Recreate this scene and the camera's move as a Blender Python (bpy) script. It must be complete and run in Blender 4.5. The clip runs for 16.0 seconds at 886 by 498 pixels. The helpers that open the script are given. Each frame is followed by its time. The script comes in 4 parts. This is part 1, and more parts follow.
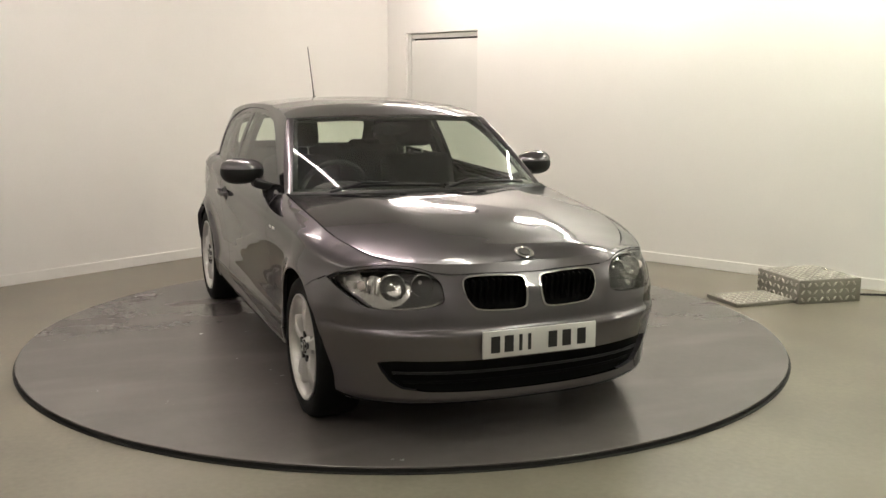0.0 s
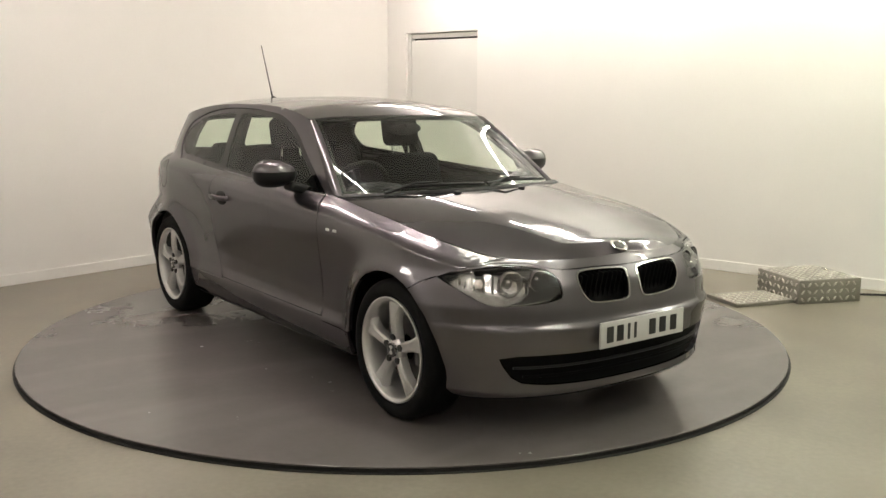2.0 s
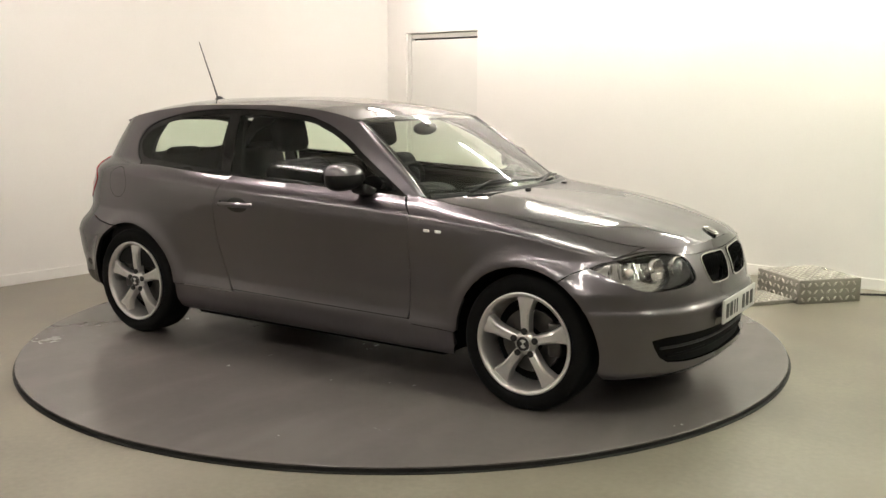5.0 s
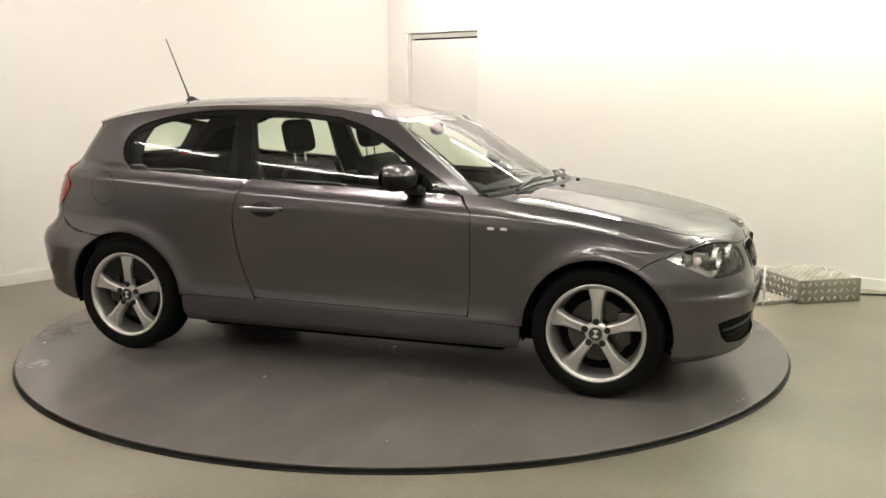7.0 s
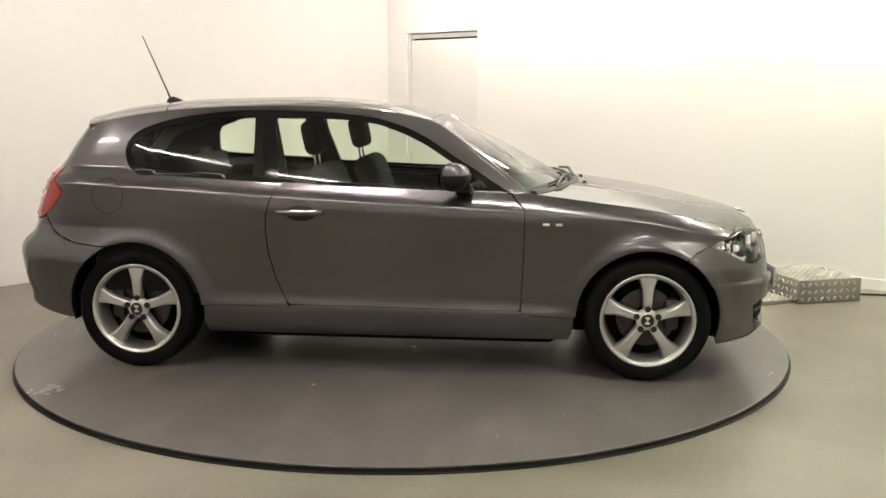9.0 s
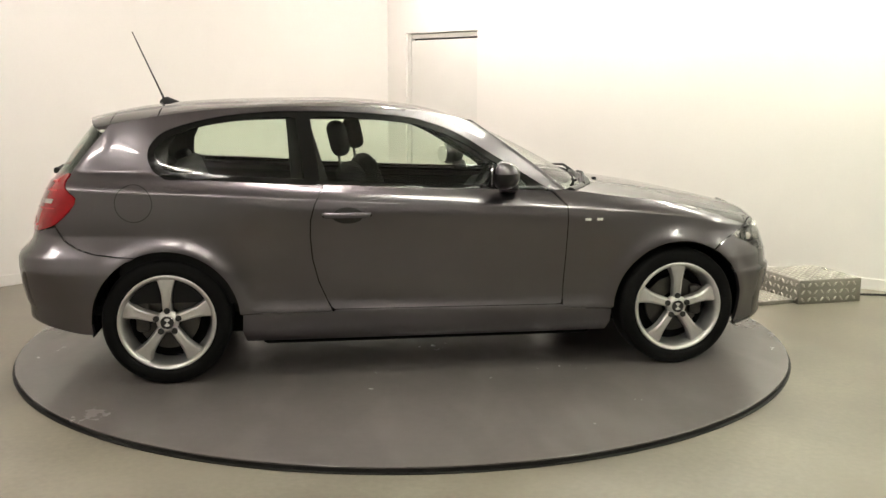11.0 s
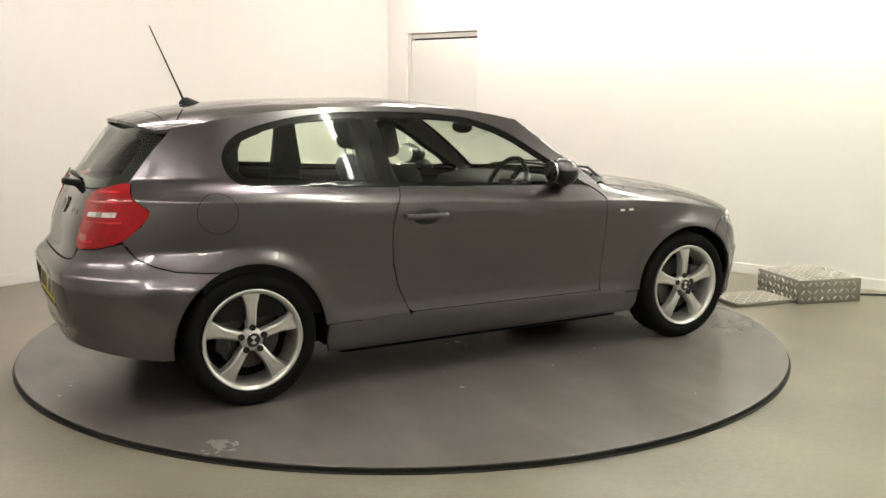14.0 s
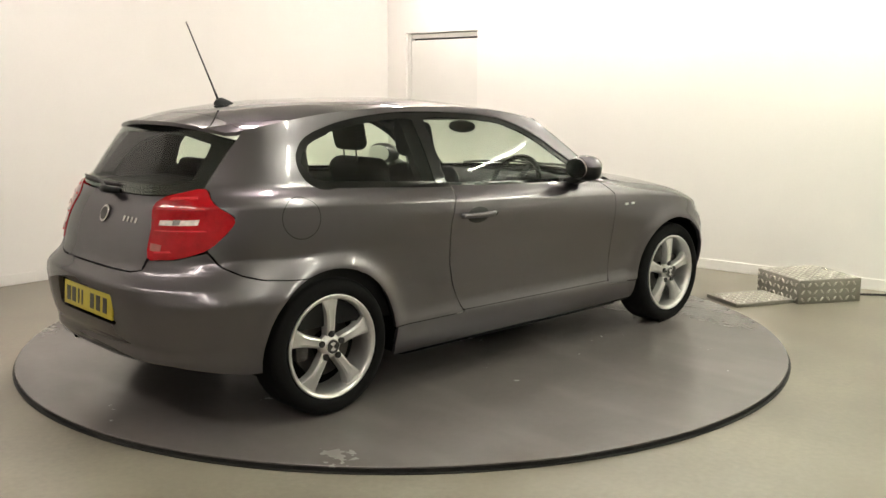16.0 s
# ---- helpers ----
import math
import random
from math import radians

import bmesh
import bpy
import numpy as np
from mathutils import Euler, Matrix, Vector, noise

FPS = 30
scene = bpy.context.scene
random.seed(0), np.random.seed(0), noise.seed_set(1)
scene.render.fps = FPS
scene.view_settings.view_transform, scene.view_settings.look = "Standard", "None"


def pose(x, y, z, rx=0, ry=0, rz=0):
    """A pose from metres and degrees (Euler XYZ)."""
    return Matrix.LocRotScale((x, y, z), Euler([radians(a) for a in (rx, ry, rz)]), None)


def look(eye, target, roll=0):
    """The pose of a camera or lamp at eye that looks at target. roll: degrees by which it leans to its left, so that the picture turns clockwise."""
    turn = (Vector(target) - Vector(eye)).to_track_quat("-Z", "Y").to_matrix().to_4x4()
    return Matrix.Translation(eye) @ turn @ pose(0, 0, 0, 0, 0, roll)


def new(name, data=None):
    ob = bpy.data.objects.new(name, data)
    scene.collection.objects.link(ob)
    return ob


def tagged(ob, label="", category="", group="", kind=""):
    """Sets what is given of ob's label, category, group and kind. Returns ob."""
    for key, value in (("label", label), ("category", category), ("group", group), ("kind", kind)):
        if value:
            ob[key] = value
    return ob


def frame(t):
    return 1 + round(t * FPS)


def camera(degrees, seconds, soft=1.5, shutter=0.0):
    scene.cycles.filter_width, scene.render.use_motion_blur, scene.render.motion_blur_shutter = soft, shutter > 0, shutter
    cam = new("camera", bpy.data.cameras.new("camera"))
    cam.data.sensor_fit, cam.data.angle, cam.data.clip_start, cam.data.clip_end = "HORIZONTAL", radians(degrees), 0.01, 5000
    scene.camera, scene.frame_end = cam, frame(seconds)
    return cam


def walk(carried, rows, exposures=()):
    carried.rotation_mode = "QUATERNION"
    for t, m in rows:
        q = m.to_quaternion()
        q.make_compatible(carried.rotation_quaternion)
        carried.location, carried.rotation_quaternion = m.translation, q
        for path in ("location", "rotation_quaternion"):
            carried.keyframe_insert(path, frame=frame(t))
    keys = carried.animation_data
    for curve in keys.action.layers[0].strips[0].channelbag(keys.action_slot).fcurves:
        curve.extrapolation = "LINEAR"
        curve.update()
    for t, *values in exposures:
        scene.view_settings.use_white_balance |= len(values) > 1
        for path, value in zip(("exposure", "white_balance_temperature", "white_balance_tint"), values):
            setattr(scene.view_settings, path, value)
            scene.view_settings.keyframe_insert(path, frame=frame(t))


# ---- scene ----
from mathutils.geometry import delaunay_2d_cdt

# ---- camera: stands still before the turntable ----
cam = camera(50.04, 16.0, soft=1.5)
EYE = (0.0, -5.781, 1.449)
YAW, PITCH = radians(2.19), radians(9.37)
AIM = (EYE[0] + math.sin(YAW) * math.cos(PITCH), EYE[1] + math.cos(YAW) * math.cos(PITCH), EYE[2] - math.sin(PITCH))
walk(cam, [(0.0, look(EYE, AIM, 0.12)), (16.0, look(EYE, AIM, 0.12))],
     exposures=[(0.0, 0.50), (2.0, 0.61), (4.0, 0.72), (9.0, 0.87), (16.0, 0.85)])

# ---- light: white-walled studio under fluorescent battens, hardly any sky ----
world = bpy.data.worlds.new("world")
world.use_nodes = True
world.node_tree.nodes["Background"].inputs[0].default_value = (0.02, 0.02, 0.02, 1)
scene.world = world
TUBE_POWER = 46.0

# room frame: the corner behind the turntable, the right-hand wall's way and the left-hand wall's way
CORNER = Vector((-0.20, 4.65, 0.0))
WALL_R = Vector((math.cos(radians(-42.7)), math.sin(radians(-42.7)), 0.0))
WALL_L = Vector((-math.sin(radians(42.7)), -math.cos(radians(42.7)), 0.0))
FLOOR_Z = -0.03
CEILING_Z = 2.95


def room(r, l, z=0.0):
    return CORNER + WALL_R * r + WALL_L * l + Vector((0, 0, z))


# ---- materials ----
def material(name, colour, rough=0.5, metal=0.0, coat=0.0, vary=0.15, scale=6.0, fine=90.0, bump=0.0, stretch=(1, 1, 1), spec=0.5, rough_vary=0.08, edge=1.0, coat_ior=1.5, coat_rough=0.03):
    """A node material with colour varied at two scales, uneven gloss and fine relief."""
    m = bpy.data.materials.new(name)
    m.use_nodes = True
    nt = m.node_tree
    b = nt.nodes["Principled BSDF"]
    b.inputs["Roughness"].default_value = rough
    b.inputs["Metallic"].default_value = metal
    b.inputs["Coat Weight"].default_value = coat
    b.inputs["Coat Roughness"].default_value = coat_rough
    b.inputs["Coat IOR"].default_value = coat_ior
    b.inputs["Specular IOR Level"].default_value = spec
    b.inputs["Specular Tint"].default_value = (edge, edge, edge, 1)
    co = nt.nodes.new("ShaderNodeTexCoord")
    mp = nt.nodes.new("ShaderNodeMapping")
    mp.inputs["Scale"].default_value = stretch
    mp.inputs["Location"].default_value = (3.13, 1.71, 0.37)
    nt.links.new(co.outputs["Object"], mp.inputs["Vector"])
    big, small = nt.nodes.new("ShaderNodeTexNoise"), nt.nodes.new("ShaderNodeTexNoise")
    big.inputs["Scale"].default_value, small.inputs["Scale"].default_value = scale, fine
    big.inputs["Detail"].default_value = 6
    small.inputs["Detail"].default_value = 3
    for n in (big, small):
        nt.links.new(mp.outputs[0], n.inputs["Vector"])
    add = nt.nodes.new("ShaderNodeMath")
    add.operation = "MULTIPLY_ADD"
    add.inputs[1].default_value = 0.35
    nt.links.new(small.outputs["Fac"], add.inputs[0])
    nt.links.new(big.outputs["Fac"], add.inputs[2])
    spread = nt.nodes.new("ShaderNodeMapRange")
    spread.interpolation_type = "SMOOTHSTEP"
    spread.inputs["From Min"].default_value, spread.inputs["From Max"].default_value = 0.30, 1.05
    mix = nt.nodes.new("ShaderNodeMixRGB")
    mix.inputs[1].default_value = (*[min(1, c * (1 - vary)) for c in colour], 1)
    mix.inputs[2].default_value = (*[min(1, c * (1 + vary)) for c in colour], 1)
    nt.links.new(add.outputs[0], spread.inputs["Value"])
    nt.links.new(spread.outputs[0], mix.inputs[0])
    nt.links.new(mix.outputs[0], b.inputs["Base Color"])
    if rough_vary:
        mr = nt.nodes.new("ShaderNodeMapRange")
        mr.inputs["From Min"].default_value, mr.inputs["From Max"].default_value = 0.35, 0.95
        mr.inputs["To Min"].default_value, mr.inputs["To Max"].default_value = max(0.02, rough - rough_vary), min(1, rough + rough_vary)
        nt.links.new(add.outputs[0], mr.inputs["Value"])
        nt.links.new(mr.outputs[0], b.inputs["Roughness"])
    if bump:
        bp = nt.nodes.new("ShaderNodeBump")
        bp.inputs["Strength"].default_value = bump
        bp.inputs["Distance"].default_value = 0.004
        nt.links.new(small.outputs["Fac"], bp.inputs["Height"])
        nt.links.new(bp.outputs[0], b.inputs["Normal"])
    return m


def glass_sheet(name, tint, ior=1.45):
    m = bpy.data.materials.new(name)
    m.use_nodes = True
    nt = m.node_tree
    nt.nodes.remove(nt.nodes["Principled BSDF"])
    tr, gl, lw, pw, ma, mx = (nt.nodes.new("ShaderNode" + k) for k in ("BsdfTransparent", "BsdfGlossy", "LayerWeight", "Math", "Math", "MixShader"))
    tr.inputs[0].default_value = (*tint, 1)
    gl.inputs["Roughness"].default_value = 0.015
    # gloss grows towards grazing sight, alike on both faces of the sheet
    face_on = ((ior - 1) / (ior + 1)) ** 2 * 1.2
    lw.inputs["Blend"].default_value = 0.5
    pw.operation, ma.operation = "POWER", "MULTIPLY_ADD"
    pw.inputs[1].default_value = 5.0
    ma.inputs[1].default_value, ma.inputs[2].default_value = 1 - face_on, face_on
    nt.links.new(lw.outputs["Facing"], pw.inputs[0])
    nt.links.new(pw.outputs[0], ma.inputs[0])
    nt.links.new(ma.outputs[0], mx.inputs[0])
    nt.links.new(tr.outputs[0], mx.inputs[1])
    nt.links.new(gl.outputs[0], mx.inputs[2])
    nt.links.new(mx.outputs[0], nt.nodes["Material Output"].inputs[0])
    return m


def glow(name, colour, power):
    m = bpy.data.materials.new(name)
    m.use_nodes = True
    b = m.node_tree.nodes["Principled BSDF"]
    b.inputs["Base Color"].default_value = (0.9, 0.9, 0.9, 1)
    b.inputs["Emission Color"].default_value = (*colour, 1)
    b.inputs["Emission Strength"].default_value = power
    return m


PAINT = material("graphite_paint", (0.130, 0.119, 0.130), 0.28, 0.95, 1.0, 0.02, 0.8, 400.0, rough_vary=0.0, edge=0.05, coat_ior=1.5, coat_rough=0.05)
BLACK = material("black_plastic", (0.008, 0.008, 0.008), 0.45, spec=0.3, vary=0.2, fine=300, bump=0.05)
GLOSS_BLACK = material("gloss_black_trim", (0.004, 0.004, 0.004), 0.05, spec=0.35, vary=0.1)
MESH_BLACK = material("grille_black", (0.003, 0.003, 0.003), 0.7, spec=0.08, vary=0.2)
RUBBER = material("tyre_rubber", (0.0045, 0.0045, 0.0045), 0.7, spec=0.12, vary=0.25, scale=9, fine=160, bump=0.15)
ALLOY = material("silver_alloy", (0.62, 0.61, 0.60), 0.32, 0.78, 0.3, 0.06, 12, 400, rough_vary=0.04)
STEEL = material("brake_steel", (0.09, 0.086, 0.082), 0.4, 0.9, vary=0.2, scale=14, fine=200)
CHROME = material("chrome", (0.80, 0.80, 0.80), 0.08, 1.0, vary=0.02, rough_vary=0.02)
TRIM = material("satin_chrome_trim", (0.45, 0.44, 0.43), 0.15, 1.0, vary=0.05)
CLOTH = material("dark_seat_cloth", (0.007, 0.007, 0.008), 0.85, spec=0.15, vary=0.25, scale=10, fine=90)
CABIN = material("dark_cabin_plastic", (0.007, 0.007, 0.007), 0.65, spec=0.2, vary=0.2, scale=8, fine=300, bump=0.1)
HEADLINER = material("grey_headliner", (0.14, 0.135, 0.13), 0.9, vary=0.08)
LAMP_DARK = material("lamp_mask_grey", (0.045, 0.043, 0.042), 0.35, spec=0.2, vary=0.2)
GLASS = glass_sheet("window_glass", (0.85, 0.92, 0.84))
SCREEN = glass_sheet("windscreen_glass", (0.86, 0.92, 0.85), 1.5)
LENS = glass_sheet("clear_lens", (0.93, 0.93, 0.93), 1.38)
REFLECTOR = material("lamp_reflector", (0.55, 0.54, 0.53), 0.16, 0.9, vary=0.12, scale=30, fine=80)
RED = material("red_lens", (0.33, 0.002, 0.006), 0.12, coat=0.6, spec=0.15, vary=0.2, scale=20, fine=160)
CLEAR_STRIP = material("pale_lens_strip", (0.74, 0.66, 0.63), 0.2, coat=1.0, vary=0.25, scale=40)
PINK = material("pink_grey_lens", (0.34, 0.10, 0.09), 0.2, coat=0.5, vary=0.2, scale=40)
RED_BRIGHT = material("bright_red_lens", (0.62, 0.020, 0.030), 0.12, coat=0.6, vary=0.2, scale=30)
PLATE_W = material("white_plate", (0.58, 0.575, 0.56), 0.40, vary=0.03)
PLATE_Y = material("yellow_plate", (0.46, 0.38, 0.035), 0.40, vary=0.04)
INK = material("plate_ink", (0.012, 0.012, 0.012), 0.4, vary=0.05)
WALL = material("white_wall_paint", (0.80, 0.785, 0.75), 0.7, vary=0.025, scale=0.9, fine=60, bump=0.05)
# grey for the two unseen walls, to darken reflections in the car
WALL_UNSEEN = material("unseen_wall_grey", (0.34, 0.33, 0.31), 0.7, vary=0.03, scale=0.9, fine=60, bump=0.05)
SKIRT = material("white_skirting_paint", (0.76, 0.74, 0.70), 0.5, vary=0.05, scale=3)
DOOR_PAINT = material("door_paint", (0.74, 0.735, 0.70), 0.5, vary=0.03, scale=2)
CEIL = material("ceiling_paint", (0.78, 0.77, 0.75), 0.85, vary=0.03, scale=1.0)
CONCRETE = material("sealed_concrete", (0.208, 0.188, 0.150), 0.37, vary=0.34, scale=1.3, fine=35, bump=0.04, rough_vary=0.07)
TABLE = material("turntable_plate", (0.126, 0.113, 0.109), 0.25, vary=0.07, scale=2.2, fine=24, rough_vary=0.03)


def scuff(m, colour, scale, stretch, low, high, rough):
    """Lays pale worn streaks over a material, duller than the rest."""
    nt = m.node_tree
    b = nt.nodes["Principled BSDF"]
    co, mp, no, ra, mx, mr = (nt.nodes.new("ShaderNode" + k) for k in ("TexCoord", "Mapping", "TexNoise", "MapRange", "MixRGB", "MapRange"))
    mp.inputs["Scale"].default_value = stretch
    mp.inputs["Rotation"].default_value = (0, 0, 0.6)
    no.inputs["Scale"].default_value, no.inputs["Detail"].default_value, no.inputs["Roughness"].default_value = scale, 2, 0.5
    no.inputs["Distortion"].default_value = 0.2
    ra.interpolation_type = "SMOOTHSTEP"
    ra.inputs["From Min"].default_value, ra.inputs["From Max"].default_value = low, high
    nt.links.new(co.outputs["Object"], mp.inputs["Vector"])
    nt.links.new(mp.outputs[0], no.inputs["Vector"])
    nt.links.new(no.outputs["Fac"], ra.inputs["Value"])
    old, gloss = b.inputs["Base Color"].links[0].from_socket, b.inputs["Roughness"].links[0].from_socket
    nt.links.new(ra.outputs[0], mx.inputs[0])
    nt.links.new(old, mx.inputs[1])
    mx.inputs[2].default_value = (*colour, 1)
    nt.links.new(mx.outputs[0], b.inputs["Base Color"])
    mr.inputs["To Max"].default_value = rough
    nt.links.new(ra.outputs[0], mr.inputs["Value"])
    nt.links.new(gloss, mr.inputs["To Min"])
    nt.links.new(mr.outputs[0], b.inputs["Roughness"])


scuff(TABLE, (0.155, 0.140, 0.134), 3.2, (1, 0.35, 1), 0.45, 0.85, 0.27)
scuff(CONCRETE, (0.17, 0.148, 0.115), 1.1, (1, 0.7, 1), 0.40, 0.85, 0.38)
# rubber edges, and black stand-ins for shade behind the handles and the door
EDGE = material("black_edge_and_shade", (0.015, 0.014, 0.013), 0.7, vary=0.3, scale=8)
TREAD = material("chequer_aluminium", (0.30, 0.288, 0.255), 0.42, 0.8, vary=0.2, scale=8, fine=120, bump=0.05)
# studs set paler than the sheet they stand on, for contrast
STUD = material("pale_chequer_studs", (0.56, 0.54, 0.49), 0.30, 0.9, vary=0.12, scale=8, fine=120, rough_vary=0.05)
CABLE = material("black_cable", (0.02, 0.02, 0.02), 0.5)
TUBE_WARM = glow("tube_warm", (1.0, 0.88, 0.83), TUBE_POWER)
TUBE_MID = glow("tube_white", (1.0, 0.945, 0.85), TUBE_POWER)
TUBE_OLD = glow("tube_dim", (1.0, 0.93, 0.85), TUBE_POWER * 0.6)
TUBE_GREEN = glow("tube_greenish", (0.985, 1.0, 0.83), TUBE_POWER)
ENAMEL = material("white_enamel", (0.8, 0.8, 0.78), 0.4, vary=0.03)


# ---- mesh helpers ----
def part(name, bm, mat, parent=None, label="", smooth=True):
    """Links a bmesh as one mesh object, under a thing or a part where one is given."""
    me = bpy.data.meshes.new(name)
    bmesh.ops.recalc_face_normals(bm, faces=bm.faces)
    bm.to_mesh(me)
    bm.free()
    return linked(name, me, mat, parent, label, smooth)


def linked(name, me, mat, parent=None, label="", smooth=True, angle=35):
    me.materials.append(mat)
    if smooth:
        me.shade_smooth()
        if angle:
            me.set_sharp_from_angle(angle=radians(angle))
    ob = new(name, me)
    ob.parent = parent
    return tagged(ob, label)


def thing(name, label, category, group="", at=None):
    e = new(name)
    e.empty_display_size = 0.2
    if at is not None:
        e.matrix_basis = at
    return tagged(e, label, category, group)


def box(bm, size, m=Matrix.Identity(4), bevel=0.0, seg=2):
    """Adds a bevelled box of that size about the pose m."""
    out = bmesh.ops.create_cube(bm, size=1.0, matrix=m @ Matrix.Diagonal((*size, 1)))
    if bevel:
        edges = list({e for v in out["verts"] for e in v.link_edges})
        bmesh.ops.bevel(bm, geom=edges, offset=bevel, segments=seg, affect="EDGES", profile=0.5)
    return bm


def box_bm(size, m=Matrix.Identity(4), bevel=0.0, seg=2):
    return box(bmesh.new(), size, m, bevel, seg)


def lathe(profile, n=48, axis="y", closed=False, caps=True):
    """A turned body: profile rows of (radius, place along the axis)."""
    bm = bmesh.new()
    rings = []
    for r, o in profile:
        row = []
        for i in range(n):
            a = 2 * math.pi * i / n
            c, s = r * math.cos(a), r * math.sin(a)
            row.append(bm.verts.new((c, o, s) if axis == "y" else (c, s, o) if axis == "z" else (o, c, s)))
        rings.append(row)
    pairs = list(zip(rings, rings[1:])) + ([(rings[-1], rings[0])] if closed else [])
    for a, b in pairs:
        for i in range(n):
            bm.faces.new((a[i], a[(i + 1) % n], b[(i + 1) % n], b[i]))
    if caps and not closed:
        for row in (rings[0], rings[-1]):
            if row[0].co.xz.length > 1e-4 or axis != "y":
                bm.faces.new(row)
    return bm


def tube(points, radius, n=10, ends=True, taper=None):
    """A round bar along a line of points."""
    pts = [Vector(p) for p in points]
    bm = bmesh.new()
    rows = []
    for i, p in enumerate(pts):
        d = (pts[min(i + 1, len(pts) - 1)] - pts[max(i - 1, 0)]).normalized()
        u = d.orthogonal().normalized() if i == 0 else (u - d * u.dot(d)).normalized()
        w = d.cross(u)
        r = radius if taper is None else radius + (taper - radius) * i / (len(pts) - 1)
        rows.append([bm.verts.new(p + (u * math.cos(2 * math.pi * k / n) + w * math.sin(2 * math.pi * k / n)) * r) for k in range(n)])
    for a, b in zip(rows, rows[1:]):
        for k in range(n):
            bm.faces.new((a[k], a[(k + 1) % n], b[(k + 1) % n], b[k]))
    if ends:
        bm.faces.new(rows[0])
        bm.faces.new(rows[-1])
    return bm


def extrude_outline(points, depth, m=Matrix.Identity(4), bevel=0.0, seg=2):
    """A slab: an outline in x and z, made depth thick along y about the pose m."""
    bm = bmesh.new()
    a = [bm.verts.new((x, -depth / 2, z)) for x, z in points]
    b = [bm.verts.new((x, depth / 2, z)) for x, z in points]
    bm.faces.new(a)
    bm.faces.new(b[::-1])
    n = len(a)
    for i in range(n):
        bm.faces.new((a[i], b[i], b[(i + 1) % n], a[(i + 1) % n]))
    bmesh.ops.recalc_face_normals(bm, faces=bm.faces)
    if bevel:
        bmesh.ops.bevel(bm, geom=list(bm.edges), offset=bevel, segments=seg, affect="EDGES", profile=0.5)
    bm.transform(m)
    return bm

# ---- the room ----
SPAN_R, SPAN_L, THICK = 9.6, 8.8, 0.15
ROOM_TURN = Matrix.Rotation(radians(-42.7), 4, "Z")


def room_box(r0, r1, l0, l1, z0, z1, bevel=0.0):
    """A block in the room frame: along the right-hand wall, away from it, and up."""
    c = room((r0 + r1) / 2, (l0 + l1) / 2, (z0 + z1) / 2)
    return box_bm((r1 - r0, l1 - l0, z1 - z0), Matrix.Translation(c) @ ROOM_TURN, bevel)


DOOR_R0, DOOR_R1, DOOR_TOP = 0.27, 1.23, 2.06


def build_room():
    tagged(part("floor", room_box(-THICK, SPAN_R + THICK, -THICK, SPAN_L + THICK, FLOOR_Z - 0.2, FLOOR_Z), CONCRETE, smooth=False),
           "sealed grey-green concrete studio floor, faintly stained", "floor", kind="structure")
    tagged(part("ceiling", room_box(-THICK, SPAN_R + THICK, -THICK, SPAN_L + THICK, CEILING_Z, CEILING_Z + 0.15), CEIL, smooth=False),
           "plain white painted ceiling", "ceiling", kind="structure")
    tagged(part("wall_west", room_box(-THICK, 0, 0, SPAN_L, FLOOR_Z, CEILING_Z), WALL, smooth=False),
           "smooth white painted wall", "wall", kind="structure")
    # the two walls out of sight are added in grey to hold back light
    tagged(part("wall_south", room_box(0, SPAN_R, SPAN_L, SPAN_L + THICK, FLOOR_Z, CEILING_Z), WALL_UNSEEN, smooth=False),
           "unseen wall closing the room, set grey to dim reflections", "wall", kind="structure")
    tagged(part("wall_east", room_box(SPAN_R, SPAN_R + THICK, 0, SPAN_L, FLOOR_Z, CEILING_Z), WALL_UNSEEN, smooth=False),
           "unseen wall closing the room, set grey to dim reflections", "wall", kind="structure")
    bm = bmesh.new()
    for r0, r1, z0, z1 in ((-THICK, DOOR_R0, FLOOR_Z, CEILING_Z), (DOOR_R0, DOOR_R1, DOOR_TOP, CEILING_Z), (DOOR_R1, SPAN_R + THICK, FLOOR_Z, CEILING_Z)):
        c = room((r0 + r1) / 2, -THICK / 2, (z0 + z1) / 2)
        box(bm, (r1 - r0, THICK, z1 - z0), Matrix.Translation(c) @ ROOM_TURN)
    tagged(part("wall_north", bm, WALL, smooth=False), "smooth white painted wall with a flush door", "wall", kind="structure")
    # flush white door in its opening, a shadow gap at its head
    door = tagged(part("door_1", room_box(DOOR_R0 + 0.05, DOOR_R1 - 0.012, -0.075, -0.03, FLOOR_Z + 0.008, DOOR_TOP - 0.075, 0.003), DOOR_PAINT, smooth=False),
                  "plain white flush door, closed", "door", kind="structure")
    frame_bm = room_box(DOOR_R0, DOOR_R0 + 0.045, -0.11, -0.022, FLOOR_Z, DOOR_TOP - 0.004, 0.003)
    part("door_frame", frame_bm, DOOR_PAINT, door, smooth=False)
    part("door_frame", room_box(DOOR_R0 + 0.047, DOOR_R1 - 0.002, -0.11, -0.035, DOOR_TOP - 0.055, DOOR_TOP - 0.012, 0.003), SKIRT, door, smooth=False)
    # added black sheet behind the whole door, for the shade in its gaps
    part("door_gap_backing", room_box(DOOR_R0 + 0.04, DOOR_R1, -0.13, -0.085, FLOOR_Z, DOOR_TOP - 0.004), EDGE, door, smooth=False)
    tagged(part("baseboard", room_box(0.0, 0.016, 0.02, SPAN_L, FLOOR_Z, FLOOR_Z + 0.085, 0.004), WALL, smooth=False),
           "white painted skirting board", "skirting", kind="structure")
